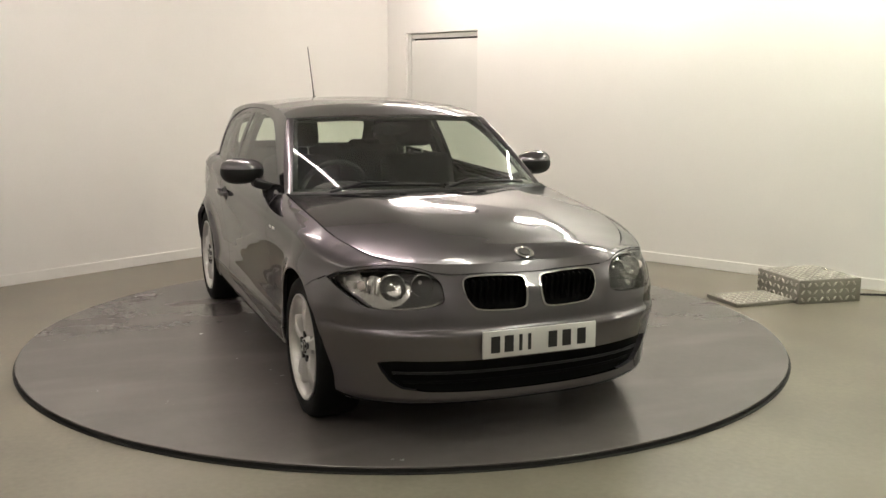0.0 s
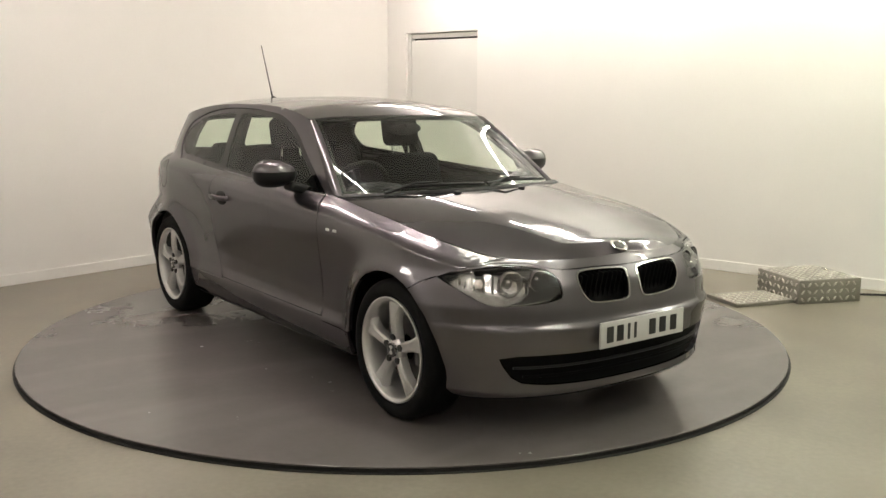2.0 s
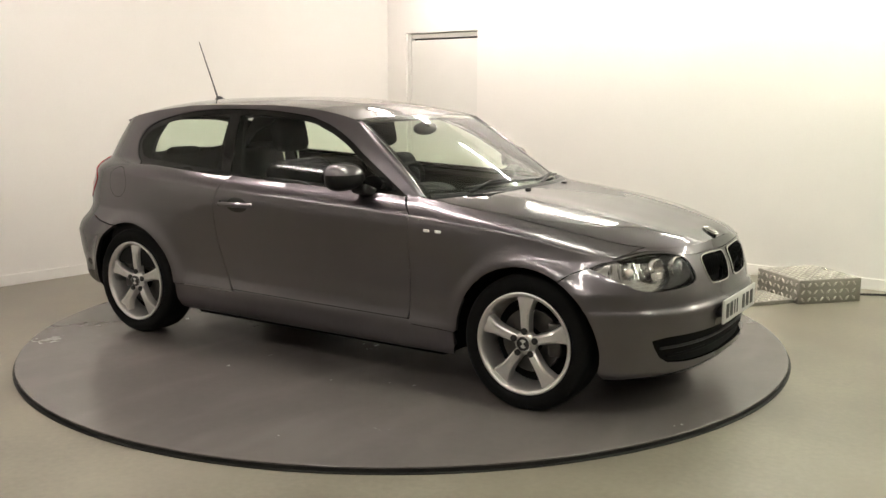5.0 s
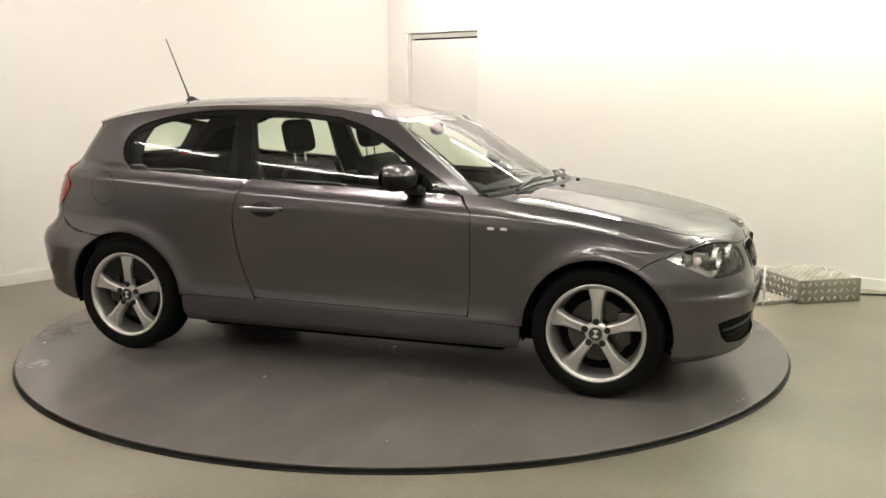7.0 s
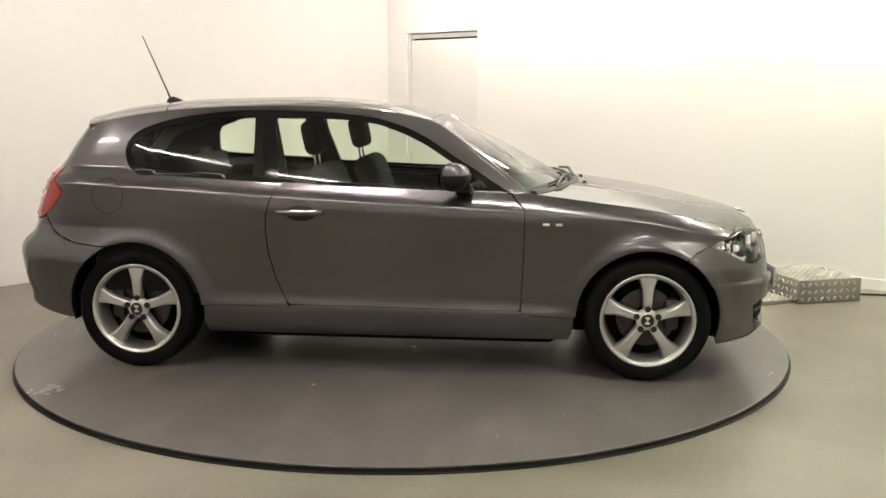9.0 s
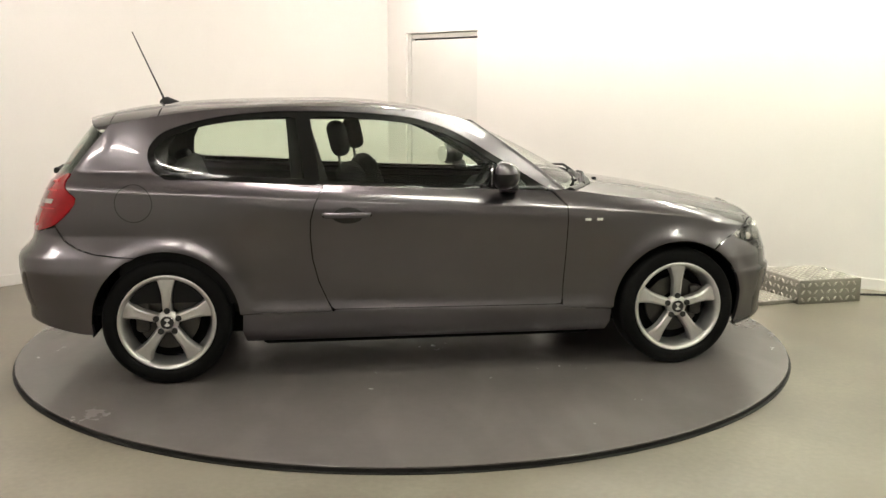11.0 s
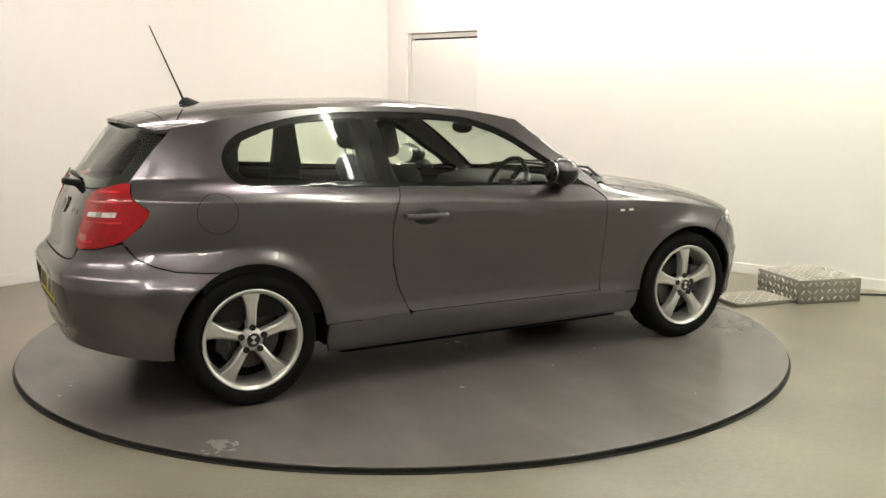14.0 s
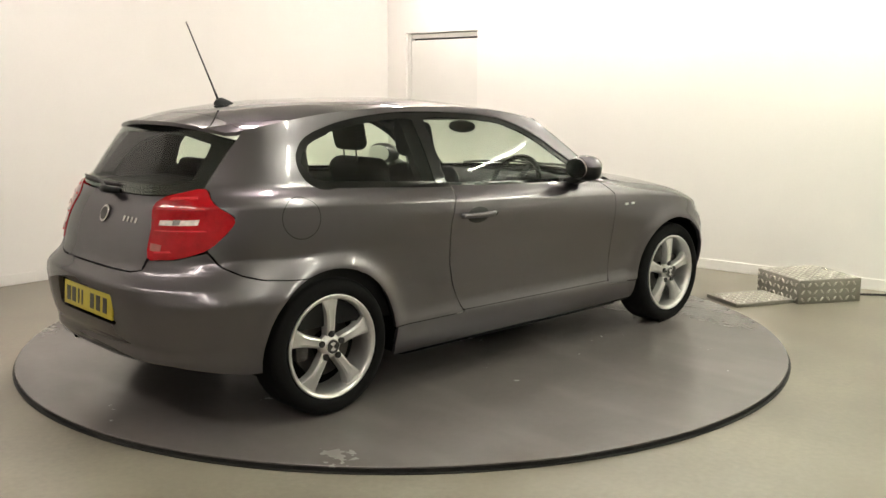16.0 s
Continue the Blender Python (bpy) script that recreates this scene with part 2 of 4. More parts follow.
    tagged(part("baseboard", room_box(DOOR_R1 + 0.03, SPAN_R, 0.0, 0.016, FLOOR_Z, FLOOR_Z + 0.085, 0.004), WALL, smooth=False),
           "white painted skirting board", "skirting", kind="structure")


# ---- ceiling battens: three rows along the right-hand wall ----
ROWS = (0.65, 4.05, 7.30)
FIRST, PITCH_R, TUBE_LEN = 0.75, 1.78, 1.22


def build_battens():
    for l in ROWS:
        for k in range(5):
            r = FIRST + PITCH_R * k + TUBE_LEN / 2
            p = room(r, l, CEILING_Z)
            lit = TUBE_WARM if r - 0.4 * l < 1.6 else TUBE_MID if r - 0.4 * l < 3.2 else TUBE_GREEN
            lit = TUBE_OLD if l > 7 else lit
            e = thing("ceiling_light", "white fluorescent batten with a bare lit tube, fixed to the ceiling", "ceiling light",
                      "fluorescent battens", Matrix.Translation(p) @ ROOM_TURN)
            part("housing", box_bm((TUBE_LEN + 0.06, 0.09, 0.06), pose(0, 0, -0.03), 0.006), ENAMEL, e)
            for s in (-1, 1):
                part("end_cap", box_bm((0.025, 0.05, 0.06), pose(s * (TUBE_LEN / 2 + 0.013), 0, -0.085), 0.004), ENAMEL, e)
            t = lathe([(0.027, -TUBE_LEN / 2), (0.027, TUBE_LEN / 2)], 14, "x")
            t.transform(pose(0, 0, -0.095))
            part("tube", t, lit, e)


# ---- turntable ----
TABLE_R = 2.245


def build_turntable():
    e = thing("turntable", "large round grey vehicle turntable with a black rubber edge", "turntable")
    plate = lathe([(0.0005, -0.012), (TABLE_R - 0.02, -0.012), (TABLE_R - 0.004, -0.010), (TABLE_R, -0.004), (TABLE_R - 0.003, 0.0), (1.6, 0.0), (0.8, 0.0), (0.0005, 0.0)], 160, "z")
    part("plate", plate, TABLE, e)
    rim = lathe([(TABLE_R - 0.03, FLOOR_Z), (TABLE_R - 0.008, FLOOR_Z), (TABLE_R - 0.008, -0.0125), (TABLE_R - 0.03, -0.0125)], 160, "z", True)
    part("edge_strip", rim, EDGE, e, "black rubber edge strip")
    return e


def build_gap():
    g = lathe([(TABLE_R - 0.006, FLOOR_Z + 0.0005), (TABLE_R + 0.012, FLOOR_Z + 0.0005), (TABLE_R + 0.012, FLOOR_Z + 0.004), (TABLE_R - 0.006, FLOOR_Z + 0.004)], 160, "z", True)
    tagged(part("floor_trim", g, EDGE), "black gap strip in the floor round the turntable", "floor trim", kind="structure")


# ---- chequer-plate box, its cover strip and cable ----
def build_box():
    m = pose(2.765, 0.690, FLOOR_Z, 0, 0, 12.0)
    w, d, h = 0.51, 0.52, 0.172
    e = thing("metal_box", "square chequer-plate aluminium box on the floor by the wall", "metal box", at=m)
    part("body", box_bm((w, d, h), pose(w / 2, d / 2, h / 2), 0.006), TREAD, e)
    lens = bmesh.new()

    def dot(bm, c, a, n):
        b = n.cross(a)
        ring = [c + a * 0.025, c + a * 0.009 + b * 0.009, c - a * 0.009 + b * 0.009, c - a * 0.025, c - a * 0.009 - b * 0.009, c + a * 0.009 - b * 0.009]
        low = [bm.verts.new(p - n * 0.001) for p in ring]
        top = [bm.verts.new(c + (p - c) * 0.6 + n * 0.005) for p in ring]
        bm.faces.new(top)
        for i in range(6):
            bm.faces.new((low[i], low[(i + 1) % 6], top[(i + 1) % 6], top[i]))

    for o, u, v, n, lu, lv in ((Vector((0, 0, 0)), Vector((1, 0, 0)), Vector((0, 0, 1)), Vector((0, -1, 0)), w, h),
                               (Vector((0, 0, 0)), Vector((0, 1, 0)), Vector((0, 0, 1)), Vector((-1, 0, 0)), d, h),
                               (Vector((0, 0, h)), Vector((1, 0, 0)), Vector((0, 1, 0)), Vector((0, 0, 1)), w, d)):
        pitch = 0.052
        for i in range(int(lu / pitch)):
            for j in range(int(lv / pitch)):
                a = (u + v if (i + j) % 2 else u - v).normalized()
                dot(lens, o + u * (pitch * (i + 0.65)) + v * (pitch * (j + 0.62)), a, n)
    tagged(part("tread_pattern", lens, STUD, e, smooth=False), kind="stuff")
    # low chequer cover plate between the box and the turntable
    s = thing("cover_plate", "low chequer-plate aluminium cover lying on the floor beside the box", "cover plate", at=pose(2.752, 0.735, FLOOR_Z, 0, 0, 16.0))
    pl, pd, ph = 0.48, 0.36, 0.028
    part("plate", box_bm((pl, pd, ph), pose(-pl / 2, pd / 2, ph / 2), 0.005), TREAD, s)
    studs = bmesh.new()
    for i in range(int(pl / 0.052)):
        for j in range(int(pd / 0.052)):
            a = Vector((1, 1 if (i + j) % 2 else -1, 0)).normalized()
            dot(studs, Vector((-pl + 0.052 * (i + 0.65), 0.052 * (j + 0.6), ph)), a, Vector((0, 0, 1)))
    tagged(part("tread_pattern", studs, STUD, s, smooth=False), kind="stuff")
    pts = [(3.25 + 0.12 * i, 0.98 + 0.02 * math.sin(i * 1.1) - 0.012 * i, FLOOR_Z + 0.008) for i in range(14)]
    tagged(part("cable", tube(pts, 0.008, 8), CABLE), "black power cable running along the floor", "cable")


build_room()
build_battens()
turntable = build_turntable()
build_gap()
build_box()

# ---- the car: its surfaces (x forward, y to its left, z up; origin under the middle of the wheelbase) ----
AXLE, HUB_Z, TYRE_R, ARCH_R = 1.33, 0.318, 0.318, 0.360


def curve(xs, ys):
    """A smooth line through the given places that does not overshoot."""
    xs, ys = np.array(xs, float), np.array(ys, float)
    h, d = np.diff(xs), np.diff(ys) / np.diff(xs)
    m = np.zeros_like(ys)
    m[0], m[-1] = d[0], d[-1]
    for i in range(1, len(xs) - 1):
        if d[i - 1] * d[i] > 0:
            w1, w2 = 2 * h[i] + h[i - 1], h[i] + 2 * h[i - 1]
            m[i] = (w1 + w2) / (w1 / d[i - 1] + w2 / d[i])

    def f(x):
        x = np.clip(np.asarray(x, float), xs[0], xs[-1])
        i = np.clip(np.searchsorted(xs, x) - 1, 0, len(xs) - 2)
        t = (x - xs[i]) / h[i]
        return (2 * t**3 - 3 * t**2 + 1) * ys[i] + (t**3 - 2 * t**2 + t) * h[i] * m[i] + (3 * t**2 - 2 * t**3) * ys[i + 1] + (t**3 - t**2) * h[i] * m[i + 1]

    return f


belt_z = curve([-2.2, -1.75, -1.30, -0.57, 0.05, 0.70, 1.0, 1.33, 1.6, 1.72, 1.82, 1.9, 2.0], [1.045, 1.042, 1.030, 0.992, 0.966, 0.945, 0.908, 0.865, 0.813, 0.784, 0.767, 0.762, 0.760])
crease_z = curve([-2.2, -1.51, -0.97, -0.52, 0.06, 0.67, 1.0, 1.33, 1.63, 2.0], [0.985, 0.962, 0.940, 0.916, 0.890, 0.862, 0.842, 0.808, 0.752, 0.705])
belt_w = curve([-2.2, -1.75, -1.30, -0.57, 0.05, 0.70, 1.0, 1.33, 1.8], [0.70, 0.715, 0.728, 0.742, 0.742, 0.725, 0.725, 0.722, 0.705])
side_w = curve([0, 0.06, 0.115, 0.17, 0.24, 0.285, 0.33, 0.42, 0.62, 0.82, 1.0], [0.70, 0.765, 0.786, 0.791, 0.794, 0.797, 0.802, 0.809, 0.822, 0.830, 0.822])
hollow_w = curve([0, 0.06, 0.10, 0.16, 0.235, 0.268, 0.288, 0.315, 0.36, 0.44, 0.56, 0.70, 0.83, 0.93, 1.0], [0.70, 0.765, 0.788, 0.802, 0.808, 0.806, 0.802, 0.797, 0.793, 0.793, 0.800, 0.813, 0.825, 0.829, 0.822])
plan_w = curve([-2.2, -1.75, -1.3, -0.6, 0.5, 1.2], [0.86, 0.905, 0.972, 1.0, 1.0, 0.985])
nose_x = curve([0.15, 0.18, 0.205, 0.228, 0.25, 0.35, 0.44, 0.485, 0.497, 0.506, 0.514, 0.56, 0.60, 0.65, 0.71, 0.76, 0.80, 1.0], [1.94, 1.980, 2.016, 2.030, 2.028, 2.044, 2.056, 2.063, 2.060, 2.048, 2.041, 2.033, 2.024, 2.012, 1.984, 1.958, 1.945, 1.93])
tail_x = curve([0.15, 0.22, 0.29, 0.325, 0.36, 0.40, 0.50, 0.628, 0.638, 0.655, 0.70, 0.80, 0.90, 1.0, 1.05, 1.15, 1.25, 1.33], [-1.97, -2.02, -2.066, -2.086, -2.085, -2.098, -2.118, -2.128, -2.123, -2.106, -2.063, -2.038, -2.000, -1.947, -1.910, -1.84, -1.765, -1.70])
NOSE_C, TAIL_C, PLAN_N, PLAN_M = 1.2, -1.3, 3.2, 2.6
TAIL_N = 4.0
SHIFT = 0.15


def raw_width(x, z):
    """Half the body's width before the ends round off."""
    x, z = np.asarray(x, float), np.asarray(z, float)
    zc, zb, wb = crease_z(x), belt_z(x), belt_w(x)
    up_side = np.clip((z - SHIFT) / (zc - SHIFT), 0, 1)
    blend = np.clip((1.28 - np.abs(x)) / 0.50, 0, 1)
    blend = blend * blend * (3 - 2 * blend)
    low = side_w(up_side) * (1 - blend) + hollow_w(up_side) * blend
    t = np.clip((z - zc) / (zb - zc), 0, 1)
    mid = 0.822 + (wb - 0.822) * (0.35 * t + 0.65 * t**2.2)
    up = np.clip(z - zb, 0, 1)
    top = wb - 0.30 * up - 0.36 * up**2
    w = np.where(z <= zc, low, np.where(z <= zb, mid, top))
    w = w * (1 + (plan_w(x) - 1) * np.where(x < -0.6, np.clip((z - 0.58) / 0.16, 0, 1), 1))
    w = w * (1 + 0.045 * np.clip((x - 1.25) / 0.4, 0, 1) * np.clip((0.72 - z) / 0.14, 0, 1))
    for ax in (-AXLE, AXLE):
        r = np.hypot(x - ax, z - HUB_Z)
        w = w + 0.022 * np.exp(-(np.clip(r - ARCH_R, 0, 9) / 0.055) ** 2) * (z < 0.85) * np.clip((z - 0.2) / 0.2, 0, 1)
    return w


def half_width(x, z):
    x, z = np.asarray(x, float), np.asarray(z, float)
    a = np.clip((x - NOSE_C) / (nose_x(z) - NOSE_C), 0, 0.9999)
    b = np.clip((TAIL_C - x) / (TAIL_C - tail_x(z)), 0, 0.9999)
    return raw_width(x, z) * (1 - a**PLAN_N) ** (1 / PLAN_M) * (1 - b**TAIL_N) ** (1 / TAIL_N)


def side(sign):
    """The flank as a sheet over (x, z); sign -1 is the car's right."""
    return lambda a, b: np.stack([a, sign * half_width(a, b), b], -1)


def front(a, b):
    """The nose as a sheet over the plan angle and the height."""
    c, s = np.cos(np.abs(a)), np.sin(np.abs(a))
    x = NOSE_C + (nose_x(b) - NOSE_C) * np.clip(c, 0, 1) ** (2 / PLAN_N)
    return np.stack([x, -np.sign(a) * raw_width(x, b) * s ** (2 / PLAN_M), b + 0 * a], -1)


def rear(a, b):
    c, s = np.cos(np.abs(a)), np.sin(np.abs(a))
    x = TAIL_C - (TAIL_C - tail_x(b)) * np.clip(c, 0, 1) ** (2 / TAIL_N)
    return np.stack([x, -np.sign(a) * raw_width(x, b) * s ** (2 / TAIL_N), b + 0 * a], -1)


def front_angle(y, z):
    """Plan angle at which the nose has that y (y > 0 stands for the car's right)."""
    lo, hi = 0.0, math.pi / 2
    for _ in range(40):
        mid = (lo + hi) / 2
        if -front(np.array(mid), np.array(z))[1] < abs(y):
            lo = mid
        else:
            hi = mid
    return math.copysign(lo, y)


def rear_angle(y, z):
    lo, hi = 0.0, math.pi / 2
    for _ in range(40):
        mid = (lo + hi) / 2
        if -rear(np.array(mid), np.array(z))[1] < abs(y):
            lo = mid
        else:
            hi = mid
    return math.copysign(lo, y)


def front_angle_x(x, z):
    return math.acos(min(1, max(0, (x - NOSE_C) / (float(nose_x(z)) - NOSE_C))) ** (PLAN_N / 2))


def rear_angle_x(x, z):
    return math.acos(min(1, max(0, (TAIL_C - x) / (TAIL_C - float(tail_x(z))))) ** (TAIL_N / 2))


bonnet_c = curve([0.60, 0.93, 1.25, 1.58, 1.78, 1.88, 1.925, 1.952, 1.97], [0.985, 0.968, 0.930, 0.872, 0.828, 0.803, 0.783, 0.765, 0.760])
roof_c = curve([-1.95, -1.82, -1.70, -1.50, -1.07, -0.52, -0.06, 0.20, 0.35], [1.264, 1.301, 1.333, 1.374, 1.412, 1.423, 1.388, 1.324, 1.272])
roof_e = curve([-1.85, -1.64, -1.30, -1.06, -0.70, -0.37, -0.10, 0.10, 0.24], [1.225, 1.276, 1.336, 1.362, 1.376, 1.374, 1.358, 1.330, 1.300])


def bonnet(a, b):
    """The bonnet as a sheet over (x, y)."""
    zb = belt_z(a)
    yb = np.maximum(half_width(a, zb), 0.02)
    t = np.clip(np.abs(b) / yb, 0, 1.02)
    zc = np.maximum(bonnet_c(a), zb + 0.004)
    ridge = 0.004 * np.exp(-((np.abs(b) - (0.30 + 0.12 * (1.9 - a))) / 0.09) ** 2)
    return np.stack([a, b, zc - (zc - zb) * t**2.8 + ridge * (1 - t**4)], -1)


def roof(a, b):
    ze = roof_e(a)
    af = np.maximum(a, -1.40)
    ye = half_width(af, roof_e(af)) - 0.20 * np.clip(-1.40 - a, 0, 1)
    t = np.clip(np.abs(b) / ye, 0, 1.02)
    return np.stack([a, b, roof_c(a) - (roof_c(a) - ze) * t**2.6], -1)


def screen(a, b):
    """The windscreen over a (-1 the car's right .. 1) and b (0 foot .. 1 head)."""
    foot = np.stack([0.955 - 0.235 * np.abs(a) ** 2.3, 0.700 * a, 0.955 - 0.018 * a**2], -1)
    head = roof(0.215 + 0 * a, 0.560 * a)
    p = foot + (head - foot) * np.asarray(b)[..., None]
    bulge = 0.015 * np.sin(np.pi * b)
    return p + np.stack([0.45 * bulge, 0 * bulge, 0.9 * bulge], -1)


def inside(px, py, loops):
    """Even-odd test of points against closed loops."""
    hit = np.zeros(len(px), bool)
    for loop in loops:
        a, b = np.asarray(loop), np.roll(np.asarray(loop), -1, 0)
        for (x0, y0), (x1, y1) in zip(a, b):
            if y0 != y1:
                hit ^= ((y0 > py) != (y1 > py)) & (px < (x1 - x0) * (py - y0) / (y1 - y0) + x0)
    return hit


def dense(points, step):
    """A closed outline with points put in so that no side is longer than step."""
    out = []
    for p, q in zip(points, points[1:] + points[:1]):
        n = max(1, math.ceil(math.dist(p, q) / step))
        out += [(p[0] + (q[0] - p[0]) * i / n, p[1] + (q[1] - p[1]) * i / n) for i in range(n)]
    return out


def rounded(points, radius, n=5):
    """A closed outline with its corners rounded off."""
    out, m = [], len(points)
    for i in range(m):
        p, a, b = Vector(points[i]), Vector(points[i - 1]), Vector(points[(i + 1) % m])
        ra = min(radius, (a - p).length * 0.45)
        rb = min(radius, (b - p).length * 0.45)
        s, e = p + (a - p).normalized() * ra, p + (b - p).normalized() * rb
        for k in range(n + 1):
            t = k / n
            q = s * (1 - t) ** 2 + p * 2 * t * (1 - t) + e * t**2
            out.append((q.x, q.y))
    return out


def flow(points, n=6):
    """A smooth closed line through the points."""
    out, m = [], len(points)
    for i in range(m):
        p0, p1, p2, p3 = (Vector(points[(i + k) % m]) for k in (-1, 0, 1, 2))
        for k in range(n):
            t = k / n
            q = 0.5 * (2 * p1 + (p2 - p0) * t + (2 * p0 - 5 * p1 + 4 * p2 - p3) * t**2 + (3 * p1 - p0 - 3 * p2 + p3) * t**3)
            out.append((q.x, q.y))
    return out


def sheet_normals(sheet, a, b, inner=(0.0, 0.0, 0.62), h=2.5e-3):
    du, dv = sheet(a + h, b) - sheet(a - h, b), sheet(a, b + h) - sheet(a, b - h)
    n = np.cross(du, dv)
    n /= np.maximum(np.linalg.norm(n, axis=1, keepdims=True), 1e-9)
    p = sheet(a, b)
    n[(n * (p - np.array(inner))).sum(1) < 0] *= -1
    return n


def panel(name, outline, sheet, mat, parent, holes=(), step=0.03, lip=0.012, lift=0.0, label="", lines=()):
    """A pressed panel: the part of a sheet within an outline, with folded-in edges."""
    loops = [dense(list(outline), step)] + [dense(list(h), step) for h in holes]
    flat = np.array([p for l in loops for p in l])
    edges, base = [], 0
    for l in loops:
        edges += [(base + i, base + (i + 1) % len(l)) for i in range(len(l))]
        base += len(l)
    for line in lines:
        q = np.array([(p[0] + (r[0] - p[0]) * k / 4, p[1] + (r[1] - p[1]) * k / 4) for p, r in zip(line, line[1:]) for k in range(4)])
        ok = inside(q[:, 0], q[:, 1], loops)
        ok &= np.array([np.hypot(*(flat[:base] - p).T).min() > step * 0.3 for p in q])
        idx = []
        for p, o in zip(q, ok):
            if o:
                flat = np.vstack([flat, p])
                if idx and idx[-1] == len(flat) - 2:
                    edges.append((len(flat) - 2, len(flat) - 1))
                idx.append(len(flat) - 1)
    (x0, y0), (x1, y1) = flat.min(0), flat.max(0)
    gx, gy = np.meshgrid(np.arange(x0 + step / 2, x1, step), np.arange(y0 + step / 2, y1, step))
    gx, gy = gx.ravel(), gy.ravel()
    keep = inside(gx, gy, loops)
    gx, gy = gx[keep], gy[keep]
    if len(gx):
        far = np.ones(len(gx), bool)
        for s in range(0, len(flat), 200):
            far &= np.hypot(gx[:, None] - flat[None, s:s + 200, 0], gy[:, None] - flat[None, s:s + 200, 1]).min(1) > step * 0.55
        gx, gy = gx[far], gy[far]
    pts = [Vector((float(x), float(y))) for x, y in flat] + [Vector((float(x), float(y))) for x, y in zip(gx, gy)]
    vs, _, fs, *_ = delaunay_2d_cdt(pts, edges, [], 0, 1e-6)
    v2 = np.array([(v.x, v.y) for v in vs])
    tri = np.array([f for f in fs if len(f) == 3])
    mid = v2[tri].mean(1)
    tri = tri[inside(mid[:, 0], mid[:, 1], loops)]
    p = sheet(v2[:, 0], v2[:, 1])
    n = sheet_normals(sheet, v2[:, 0], v2[:, 1])
    p = p + n * lift
    fn = np.cross(p[tri[:, 1]] - p[tri[:, 0]], p[tri[:, 2]] - p[tri[:, 0]])
    flip = (fn * n[tri[:, 0]]).sum(1) < 0
    tri[flip] = tri[flip][:, ::-1]
    verts, norms, faces = [tuple(q) for q in p], [tuple(q) for q in n], [tuple(int(i) for i in f) for f in tri]
    if lip:
        count = {}
        for f in faces:
            for i in range(3):
                k = (f[i], f[(i + 1) % 3])
                count[k] = count.get(k, 0) + 1
        for i, j in [k for k in count if (k[1], k[0]) not in count]:
            e = p[j] - p[i]
            out = np.cross(e, n[i])
            out = out / max(np.linalg.norm(out), 1e-9)
            b = len(verts)
            verts += [tuple(p[i]), tuple(p[j]), tuple(p[j] - n[j] * lip), tuple(p[i] - n[i] * lip)]
            norms += [tuple(out)] * 4
            faces.append((b, b + 3, b + 2, b + 1))
    me = bpy.data.meshes.new(name)
    me.from_pydata(verts, [], faces)
    me.shade_smooth()
    me.normals_split_custom_set_from_vertices(norms)
    me.materials.append(mat)
    ob = new(name, me)
    ob.parent = parent
    return tagged(ob, label)


def mirror_outline(points):
    return [(-a, b) for a, b in points]


def arc(cx, cz, r, a0, a1, n=16):
    return [(cx + r * math.cos(radians(a0 + (a1 - a0) * i / n)), cz + r * math.sin(radians(a0 + (a1 - a0) * i / n))) for i in range(n + 1)]


def along(f, x0, x1, n=14, off=0.0):
    return [(x0 + (x1 - x0) * i / n, float(f(x0 + (x1 - x0) * i / n)) + off) for i in range(n + 1)]


# window opening in the flank, from the foot of the windscreen pillar over the roof rail to the rear corner
DLO_TOP = [(0.625, 0.950), (0.47, 1.048), (0.33, 1.134), (0.21, 1.210), (0.09, 1.268), (-0.02, 1.304), (-0.12, 1.325), (-0.38, 1.349), (-0.72, 1.355),
           (-0.92, 1.344), (-1.09, 1.322), (-1.23, 1.290), (-1.340, 1.247), (-1.396, 1.188), (-1.408, 1.125), (-1.382, 1.062), (-1.325, 1.022)]


def smooth_line(points, n=4):
    """A smooth open line through the points."""
    out, m = [], len(points)
    for i in range(m - 1):
        p0, p1, p2, p3 = (Vector(points[min(max(i + k, 0), m - 1)]) for k in (-1, 0, 1, 2))
        for k in range(n):
            t = k / n
            q = 0.5 * (2 * p1 + (p2 - p0) * t + (2 * p0 - 5 * p1 + 4 * p2 - p3) * t**2 + (3 * p1 - p0 - 3 * p2 + p3) * t**3)
            out.append((q.x, q.y))
    return out + [points[-1]]


DLO_TOP = smooth_line(DLO_TOP)
HEADLAMP = [(0.778, 0.701), (0.725, 0.723), (0.665, 0.740), (0.58, 0.750), (0.49, 0.746), (0.425, 0.728), (0.392, 0.695), (0.385, 0.655), (0.392, 0.618), (0.46, 0.600), (0.55, 0.594), (0.655, 0.593), (0.715, 0.622)]
KIDNEY = [(0.033, 0.704), (0.10, 0.715), (0.20, 0.719), (0.280, 0.715), (0.305, 0.695), (0.302, 0.645), (0.275, 0.600), (0.235, 0.583), (0.12, 0.577), (0.048, 0.582), (0.032, 0.610), (0.028, 0.650)]
MOUTH = [(0.0, 0.385), (0.20, 0.384), (0.45, 0.387), (0.58, 0.386), (0.640, 0.374), (0.625, 0.340), (0.592, 0.292), (0.55, 0.264), (0.45, 0.252), (0.24, 0.247), (0.0, 0.245)]
TAIL = [(0.707, 0.930), (0.650, 0.985), (0.562, 1.040), (0.50, 1.026), (0.425, 1.003), (0.388, 0.961), (0.428, 0.880), (0.446, 0.757), (0.51, 0.755), (0.583, 0.763), (0.665, 0.797), (0.702, 0.868)]


def front_outline(points, sign=1):
    return [(sign * front_angle(y, z), z) for y, z in points]


def rear_outline(points, sign=1):
    return [(sign * rear_angle(y, z), z) for y, z in points]


